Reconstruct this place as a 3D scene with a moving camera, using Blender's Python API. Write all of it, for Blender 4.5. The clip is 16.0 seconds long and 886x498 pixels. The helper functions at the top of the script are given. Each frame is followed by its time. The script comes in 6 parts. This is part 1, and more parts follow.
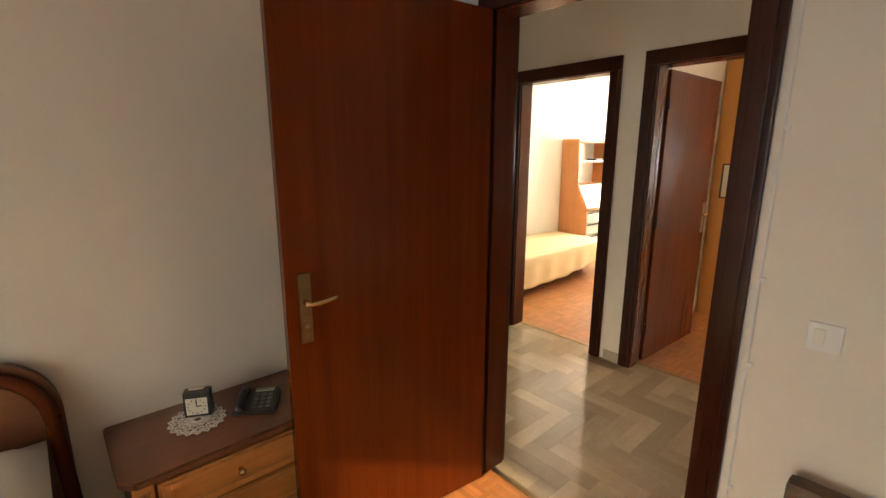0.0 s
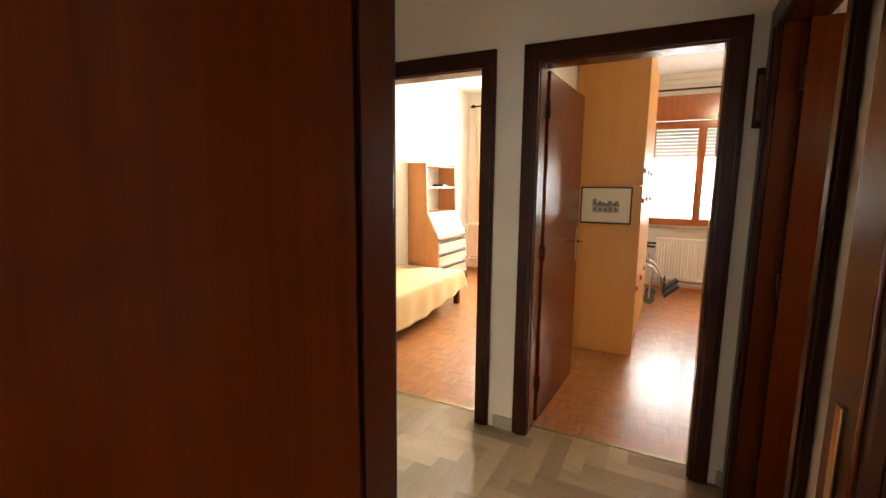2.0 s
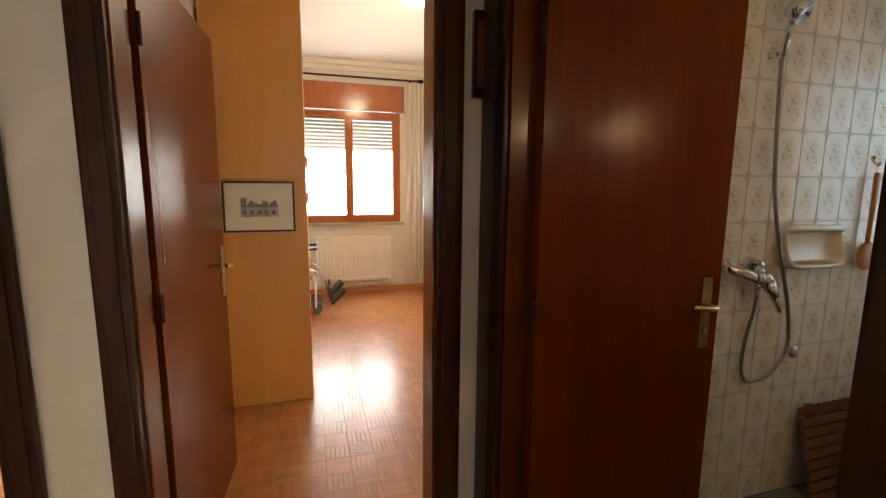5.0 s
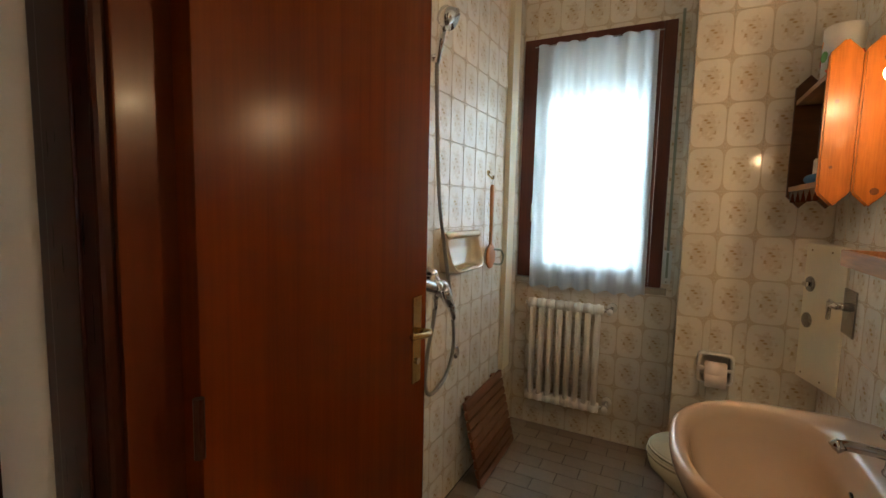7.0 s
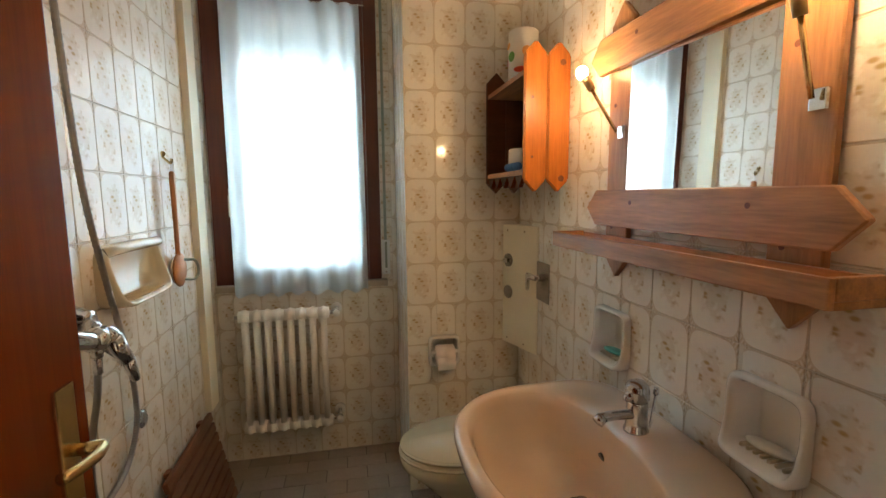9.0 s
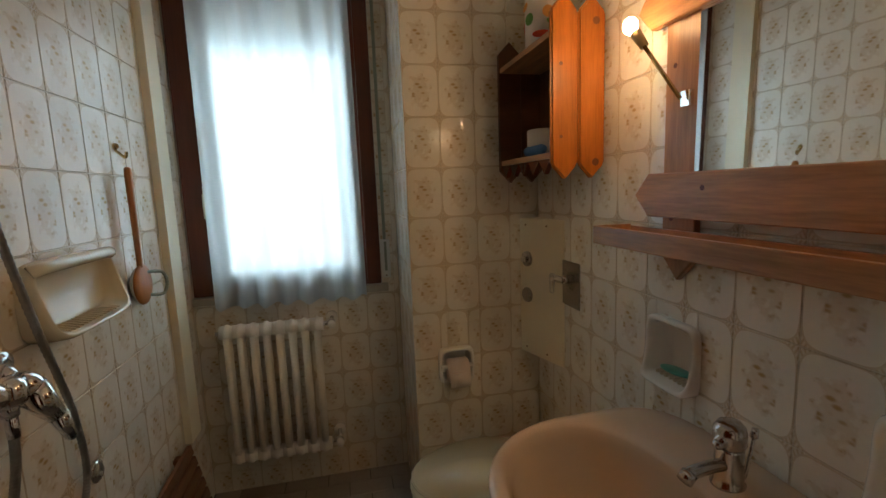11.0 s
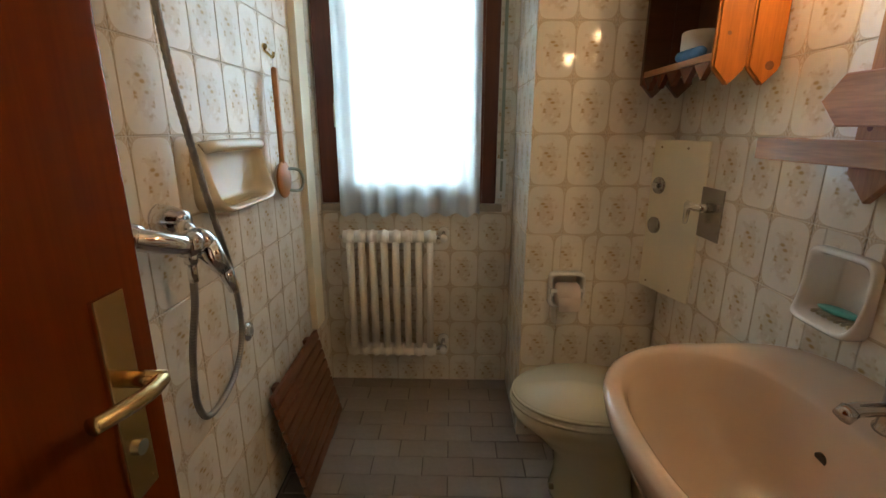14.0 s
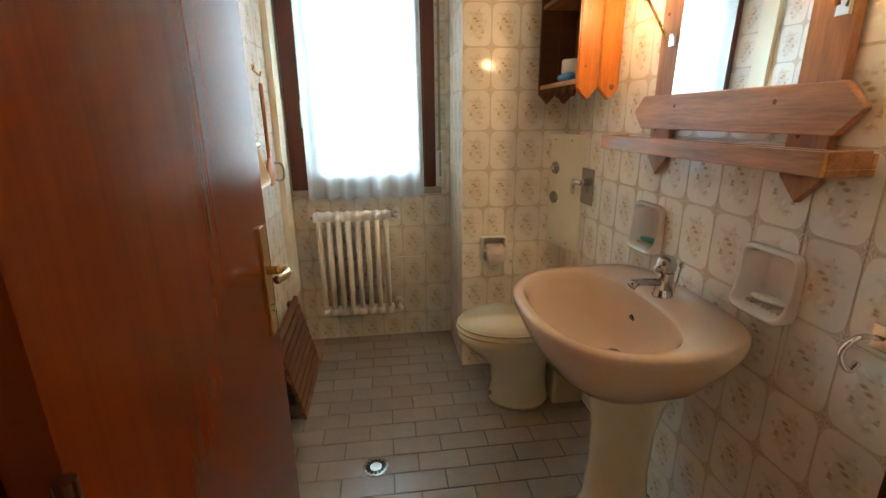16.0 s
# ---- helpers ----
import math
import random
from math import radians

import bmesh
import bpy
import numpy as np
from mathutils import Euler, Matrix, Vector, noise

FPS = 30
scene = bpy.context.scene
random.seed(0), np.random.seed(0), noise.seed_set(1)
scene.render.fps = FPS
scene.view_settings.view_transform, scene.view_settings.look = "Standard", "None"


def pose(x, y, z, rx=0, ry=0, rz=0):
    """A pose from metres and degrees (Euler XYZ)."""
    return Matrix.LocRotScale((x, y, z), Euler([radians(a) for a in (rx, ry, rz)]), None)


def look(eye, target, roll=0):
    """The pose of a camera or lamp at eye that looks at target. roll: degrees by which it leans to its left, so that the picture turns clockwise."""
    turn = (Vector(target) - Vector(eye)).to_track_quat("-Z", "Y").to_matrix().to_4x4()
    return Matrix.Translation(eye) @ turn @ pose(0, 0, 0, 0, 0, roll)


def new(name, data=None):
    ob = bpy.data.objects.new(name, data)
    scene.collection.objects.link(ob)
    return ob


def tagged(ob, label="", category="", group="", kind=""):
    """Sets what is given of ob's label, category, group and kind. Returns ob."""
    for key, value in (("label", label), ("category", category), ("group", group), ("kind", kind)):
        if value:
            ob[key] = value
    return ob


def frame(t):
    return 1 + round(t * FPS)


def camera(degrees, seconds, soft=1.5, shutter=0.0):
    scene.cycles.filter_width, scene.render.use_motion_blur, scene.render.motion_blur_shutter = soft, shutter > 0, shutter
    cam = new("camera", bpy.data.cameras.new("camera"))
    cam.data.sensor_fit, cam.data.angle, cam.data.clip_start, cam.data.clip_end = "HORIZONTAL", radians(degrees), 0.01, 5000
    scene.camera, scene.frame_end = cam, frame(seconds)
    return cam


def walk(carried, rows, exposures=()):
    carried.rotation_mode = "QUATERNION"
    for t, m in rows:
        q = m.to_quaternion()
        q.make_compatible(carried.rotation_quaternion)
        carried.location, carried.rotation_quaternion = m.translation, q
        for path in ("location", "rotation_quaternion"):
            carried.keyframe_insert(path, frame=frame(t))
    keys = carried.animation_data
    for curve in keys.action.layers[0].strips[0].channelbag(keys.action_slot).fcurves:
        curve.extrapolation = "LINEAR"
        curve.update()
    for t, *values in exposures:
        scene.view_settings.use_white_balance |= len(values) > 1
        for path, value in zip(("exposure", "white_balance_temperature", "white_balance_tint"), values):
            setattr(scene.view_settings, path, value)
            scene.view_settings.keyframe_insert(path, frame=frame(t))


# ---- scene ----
cam = camera(89.4, 16.0)
PATH = [
    (0, (4.078, 5.391, 1.536), (2.625, 6.699, 1.113), 0.2),
    (0.5, (3.921, 5.567, 1.522), (2.498, 6.935, 1.203), 0.7),
    (1, (3.744, 5.739, 1.487), (2.43, 7.219, 1.201), 0.7),
    (1.5, (3.558, 5.879, 1.476), (2.426, 7.502, 1.19), 0.6),
    (2, (3.41, 6.021, 1.443), (2.514, 7.787, 1.16), 0.6),
    (2.5, (3.298, 6.186, 1.44), (2.617, 8.045, 1.152), 0.4),
    (3, (3.207, 6.354, 1.44), (2.731, 8.275, 1.152), 0.4),
    (3.2, (3.171, 6.426, 1.443), (2.782, 8.367, 1.155), 0.3),
    (5.3, (3.226, 7.184, 1.442), (3.959, 9.021, 1.145), 0.4),
    (5.5, (3.244, 7.249, 1.457), (4.087, 9.037, 1.153), 0.2),
    (6, (3.31, 7.374, 1.479), (4.446, 8.987, 1.155), -0.5),
    (6.5, (3.324, 7.5, 1.443), (4.856, 8.759, 1.185), 1.3),
    (7, (3.423, 7.602, 1.388), (5.19, 8.52, 1.197), 1.3),
    (7.5, (3.565, 7.75, 1.431), (5.483, 8.265, 1.188), 0.7),
    (8, (3.638, 7.782, 1.438), (5.617, 7.936, 1.198), 0.3),
    (8.5, (3.69, 7.804, 1.413), (5.666, 7.598, 1.188), 0.5),
    (8.7, (3.717, 7.805, 1.406), (5.676, 7.474, 1.182), 0.1),
    (10.8, (3.995, 7.804, 1.406), (5.916, 7.312, 1.143), -1.5),
    (11, (4.03, 7.809, 1.401), (5.968, 7.394, 1.133), -2.2),
    (11.5, (4.113, 7.803, 1.351), (6.07, 7.548, 1.033), -1.7),
    (12, (4.174, 7.821, 1.324), (6.121, 7.65, 0.9), -1.2),
    (12.5, (4.215, 7.834, 1.324), (6.158, 7.735, 0.859), -0.4),
    (13, (4.217, 7.846, 1.326), (6.156, 7.816, 0.836), 0.0),
    (13.5, (4.158, 7.859, 1.322), (6.093, 7.873, 0.818), 0.2),
    (14, (4.036, 7.863, 1.307), (5.967, 7.904, 0.787), 0.2),
    (14.5, (3.91, 7.864, 1.311), (5.835, 7.917, 0.77), 0.2),
    (15, (3.775, 7.885, 1.331), (5.696, 7.917, 0.775), 0.1),
    (15.3, (3.687, 7.875, 1.324), (5.613, 7.896, 0.787), -0.6),
    (15.5, (3.658, 7.907, 1.342), (5.577, 7.871, 0.78), -0.4),
    (16, (3.514, 7.953, 1.356), (5.418, 7.716, 0.792), -0.6),
]


# ---- light ----
world = bpy.data.worlds.new("sky")
scene.world = world
world.use_nodes = True
wn = world.node_tree.nodes
sky = wn.new("ShaderNodeTexSky")
sky.sky_type, sky.sun_disc = "NISHITA", False
sky.sun_elevation, sky.sun_rotation = radians(26.2), radians(171)
wn["Background"].inputs["Strength"].default_value = 0.10
world.node_tree.links.new(sky.outputs[0], wn["Background"].inputs["Color"])


def sun_lamp():
    data = bpy.data.lights.new("sun", "SUN")
    data.energy, data.angle, data.color = 5.0, radians(1.0), (1.0, 0.78, 0.50)
    ob = new("sun", data)
    ob.matrix_world = look((6.5, -20.0, 9.97 + 1.0), (3.35, 0.0, 1.0))
    return ob


def window_light(name, eye, target, w, h, power, color):
    data = bpy.data.lights.new(name, "AREA")
    data.shape, data.size, data.size_y, data.energy, data.color = "RECTANGLE", w, h, power, color
    ob = new(name, data)
    ob.matrix_world = look(eye, target)
    return ob


def bulb_light(name, at, power, color, radius):
    data = bpy.data.lights.new(name, "POINT")
    data.energy, data.color, data.shadow_soft_size = power, color, radius
    ob = new(name, data)
    ob.location = at
    return ob


sun_lamp()
window_light("sky_room_two", (1.38, 13.10, 1.60), (1.38, 10.0, 1.4), 1.1, 1.25, 112, (1.0, 0.91, 0.76))
window_light("sky_room_three", (3.71, 13.10, 1.40), (3.71, 10.0, 1.1), 1.2, 0.88, 27.5, (1.0, 0.95, 0.88))
window_light("sky_bath", (6.30, 8.07, 1.52), (4.0, 8.07, 1.3), 0.62, 1.02, 9.8, (0.66, 0.87, 1.0))
window_light("sky_bedroom", (4.0, 2.42, 1.25), (3.5, 6.0, 1.0), 1.4, 2.1, 8.0, (0.44, 0.72, 1.0))
bulb_light("mirror_bulb_light", (5.005, 7.135, 1.755), 1.3, (1.0, 0.68, 0.37), 0.018)
bulb_light("mirror_bulb_light", (4.36, 7.135, 1.735), 1.4, (1.0, 0.68, 0.37), 0.018)
bulb_light("ceiling_lamp_light", (4.04, 10.62, 2.70), 14.0, (1.0, 0.76, 0.48), 0.10)

EXPOSURES = [(0.0, 0.92), (1.0, 1.05), (1.5, 0.95), (3.2, 0.70), (5.3, 0.85), (6.5, 1.0), (7.0, 1.35), (8.0, 1.6), (8.7, 1.75), (10.8, 0.64), (12.8, 0.92), (14.0, 1.38), (15.0, 1.84), (16.0, 2.04)]
walk(cam, [(t, look(eye, target, roll)) for t, eye, target, roll in PATH], EXPOSURES)

# ---- materials ----
def mat(name, color, rough=0.5, metal=0.0, coat=0.0, var=0.12, scale=6.0, bump=0.0, bump_scale=60.0, stretch=(1, 1, 1), spec=0.5, island=0.0):
    """A principled surface whose colour and gloss drift at two scales, with fine relief."""
    m = bpy.data.materials.new(name)
    m.use_nodes = True
    nt = m.node_tree
    N, L = nt.nodes, nt.links
    p = N["Principled BSDF"]
    p.inputs["Metallic"].default_value = metal
    p.inputs["Roughness"].default_value = rough
    p.inputs["Coat Weight"].default_value = coat
    p.inputs["Coat Roughness"].default_value = 0.12
    p.inputs["Specular IOR Level"].default_value = spec
    tc = N.new("ShaderNodeTexCoord")
    mp = N.new("ShaderNodeMapping")
    mp.inputs["Scale"].default_value = stretch
    L.new(tc.outputs["Object"], mp.inputs["Vector"])
    big = N.new("ShaderNodeTexNoise")
    big.inputs["Scale"].default_value, big.inputs["Detail"].default_value = scale, 5
    L.new(mp.outputs[0], big.inputs["Vector"])
    small = N.new("ShaderNodeTexNoise")
    small.inputs["Scale"].default_value, small.inputs["Detail"].default_value = bump_scale, 4
    L.new(mp.outputs[0], small.inputs["Vector"])
    ramp = N.new("ShaderNodeValToRGB")
    ramp.color_ramp.elements[0].position, ramp.color_ramp.elements[1].position = 0.3, 0.7
    ramp.color_ramp.elements[0].color = (*[c * (1 - var) for c in color], 1)
    ramp.color_ramp.elements[1].color = (*[min(1, c * (1 + var)) for c in color], 1)
    mixf = N.new("ShaderNodeMath")
    mixf.operation = "MULTIPLY_ADD"
    L.new(small.outputs["Fac"], mixf.inputs[0])
    mixf.inputs[1].default_value = 0.35
    half = N.new("ShaderNodeMath")
    half.operation = "MULTIPLY"
    half.inputs[1].default_value = 0.65
    L.new(big.outputs["Fac"], half.inputs[0])
    L.new(half.outputs[0], mixf.inputs[2])
    L.new(mixf.outputs[0], ramp.inputs["Fac"])
    out = ramp.outputs["Color"]
    if island:
        hsv = N.new("ShaderNodeHueSaturation")
        info = N.new("ShaderNodeObjectInfo") if island < 0 else N.new("ShaderNodeNewGeometry")
        rnd = info.outputs["Random"] if island < 0 else info.outputs["Random Per Island"]
        mr = N.new("ShaderNodeMapRange")
        mr.inputs["To Min"].default_value, mr.inputs["To Max"].default_value = 1 - abs(island), 1 + abs(island)
        L.new(rnd, mr.inputs["Value"])
        L.new(mr.outputs[0], hsv.inputs["Value"])
        L.new(out, hsv.inputs["Color"])
        out = hsv.outputs["Color"]
    L.new(out, p.inputs["Base Color"])
    rr = N.new("ShaderNodeMapRange")
    rr.inputs["To Min"].default_value, rr.inputs["To Max"].default_value = max(0.02, rough * 0.92), min(1, rough * 1.10)
    L.new(small.outputs["Fac"], rr.inputs["Value"])
    L.new(rr.outputs[0], p.inputs["Roughness"])
    if bump:
        b = N.new("ShaderNodeBump")
        b.inputs["Strength"].default_value, b.inputs["Distance"].default_value = bump, 0.004
        L.new(small.outputs["Fac"], b.inputs["Height"])
        L.new(b.outputs[0], p.inputs["Normal"])
    return m


def emitter(name, color, strength):
    m = bpy.data.materials.new(name)
    m.use_nodes = True
    p = m.node_tree.nodes["Principled BSDF"]
    p.inputs["Base Color"].default_value = (*color, 1)
    p.inputs["Emission Color"].default_value = (*color, 1)
    p.inputs["Emission Strength"].default_value = strength
    return m


def cloth_sheer(name, color, clear):
    """Thin cloth that lets light through."""
    m = bpy.data.materials.new(name)
    m.use_nodes = True
    nt = m.node_tree
    N, L = nt.nodes, nt.links
    N.remove(N["Principled BSDF"])
    d, t, tr = N.new("ShaderNodeBsdfDiffuse"), N.new("ShaderNodeBsdfTranslucent"), N.new("ShaderNodeBsdfTransparent")
    noise_t = N.new("ShaderNodeTexNoise")
    noise_t.inputs["Scale"].default_value = 9
    rp = N.new("ShaderNodeValToRGB")
    rp.color_ramp.elements[0].color = (*[c * 0.94 for c in color], 1)
    rp.color_ramp.elements[1].color = (*color, 1)
    L.new(noise_t.outputs["Fac"], rp.inputs["Fac"])
    L.new(rp.outputs[0], d.inputs["Color"])
    L.new(rp.outputs[0], t.inputs["Color"])
    m1, m2 = N.new("ShaderNodeMixShader"), N.new("ShaderNodeMixShader")
    m1.inputs[0].default_value, m2.inputs[0].default_value = 0.6, clear
    L.new(d.outputs[0], m1.inputs[1])
    L.new(t.outputs[0], m1.inputs[2])
    L.new(m1.outputs[0], m2.inputs[1])
    L.new(tr.outputs[0], m2.inputs[2])
    L.new(m2.outputs[0], N["Material Output"].inputs["Surface"])
    return m


def glass_material():
    m = bpy.data.materials.new("window_glass")
    m.use_nodes = True
    p = m.node_tree.nodes["Principled BSDF"]
    p.inputs["Base Color"].default_value = (0.95, 0.98, 0.97, 1)
    p.inputs["Roughness"].default_value = 0.02
    p.inputs["Transmission Weight"].default_value = 1.0
    p.inputs["IOR"].default_value = 1.45
    return m


def tile_material():
    """Glazed tile: off-white, a thin beige arched border and a soft sprig of beige-green flowers."""
    m = mat("glazed_wall_tile", (0.82, 0.765, 0.675), rough=0.07, var=0.05, scale=9, bump=0.0, island=-0.05)
    nt = m.node_tree
    N, L = nt.nodes, nt.links
    p = N["Principled BSDF"]
    base = p.inputs["Base Color"].links[0].from_socket
    tc = N.new("ShaderNodeTexCoord")
    sep = N.new("ShaderNodeSeparateXYZ")
    L.new(tc.outputs["UV"], sep.inputs[0])

    def math_node(op, a, b=None):
        n = N.new("ShaderNodeMath")
        n.operation = op
        for k, v in enumerate((a, b)):
            if v is None:
                continue
            if isinstance(v, (int, float)):
                n.inputs[k].default_value = v
            else:
                L.new(v, n.inputs[k])
        return n.outputs[0]

    u = math_node("ABSOLUTE", math_node("SUBTRACT", sep.outputs[0], 0.5))
    v = math_node("ABSOLUTE", math_node("SUBTRACT", sep.outputs[1], 0.5))
    se = math_node("ADD", math_node("POWER", math_node("DIVIDE", u, 0.503), 5.0), math_node("POWER", math_node("DIVIDE", v, 0.503), 5.0))
    line = math_node("MULTIPLY", math_node("GREATER_THAN", se, 0.86), math_node("LESS_THAN", se, 1.04))
    fan = math_node("SINE", math_node("MULTIPLY", math_node("SUBTRACT", u, math_node("MULTIPLY", v, 0.72)), 95.0))
    corner = math_node("MULTIPLY", math_node("GREATER_THAN", se, 1.04), math_node("ADD", 0.40, math_node("MULTIPLY", fan, 0.20)))
    r = math_node("ADD", math_node("POWER", math_node("DIVIDE", u, 0.32), 2.0), math_node("POWER", math_node("DIVIDE", v, 0.36), 2.0))
    nz = N.new("ShaderNodeTexNoise")
    nz.inputs["Scale"].default_value, nz.inputs["Detail"].default_value = 7.0, 3
    mpn = N.new("ShaderNodeMapping")
    mpn.inputs["Location"].default_value = (3.1, 0.4, 1.7)
    mpn.inputs["Scale"].default_value = (1.0, 1.3, 0.0)
    L.new(tc.outputs["UV"], mpn.inputs[0])
    L.new(mpn.outputs[0], nz.inputs["Vector"])
    petals = N.new("ShaderNodeTexVoronoi")
    petals.inputs["Scale"].default_value = 6.5
    leafy = N.new("ShaderNodeMapping")
    leafy.inputs["Rotation"].default_value = (0, 0, 0.75)
    leafy.inputs["Scale"].default_value = (0.8, 2.1, 0.0)
    L.new(tc.outputs["UV"], leafy.inputs[0])
    L.new(leafy.outputs[0], petals.inputs["Vector"])

    def ramped(value, lo, hi):
        n = N.new("ShaderNodeMapRange")
        n.interpolation_type = "SMOOTHSTEP"
        n.inputs["From Min"].default_value, n.inputs["From Max"].default_value = lo, hi
        L.new(value, n.inputs["Value"])
        return n.outputs[0]

    spread = math_node("ADD", r, math_node("MULTIPLY", math_node("SUBTRACT", nz.outputs["Fac"], 0.5), -3.2))
    inside = math_node("SUBTRACT", 1.0, ramped(spread, 0.35, 1.0))
    tone = math_node("ADD", 0.24, math_node("MULTIPLY", math_node("SUBTRACT", 1.0, ramped(petals.outputs["Distance"], 0.12, 0.50)), 0.66))
    sprig = math_node("MULTIPLY", inside, tone)
    amount = math_node("MINIMUM", math_node("ADD", math_node("ADD", math_node("MULTIPLY", line, 0.42), corner), sprig), 1.0)
    mx = N.new("ShaderNodeMixRGB")
    mx.inputs["Color2"].default_value = (0.46, 0.295, 0.105, 1)
    L.new(amount, mx.inputs["Fac"])
    L.new(base, mx.inputs["Color1"])
    L.new(mx.outputs[0], p.inputs["Base Color"])
    wob = N.new("ShaderNodeTexNoise")
    wob.inputs["Scale"].default_value = 22
    L.new(tc.outputs["Object"], wob.inputs["Vector"])
    b = N.new("ShaderNodeBump")
    b.inputs["Strength"].default_value, b.inputs["Distance"].default_value = 0.06, 0.004
    L.new(math_node("ADD", wob.outputs["Fac"], math_node("MULTIPLY", line, -0.5)), b.inputs["Height"])
    L.new(b.outputs[0], p.inputs["Normal"])
    return m


def print_material():
    """An ink print of a town and a bridge: dark strokes in the middle of pale paper."""
    m = mat("engraved_print", (0.74, 0.68, 0.50), rough=0.35, var=0.03)
    return m


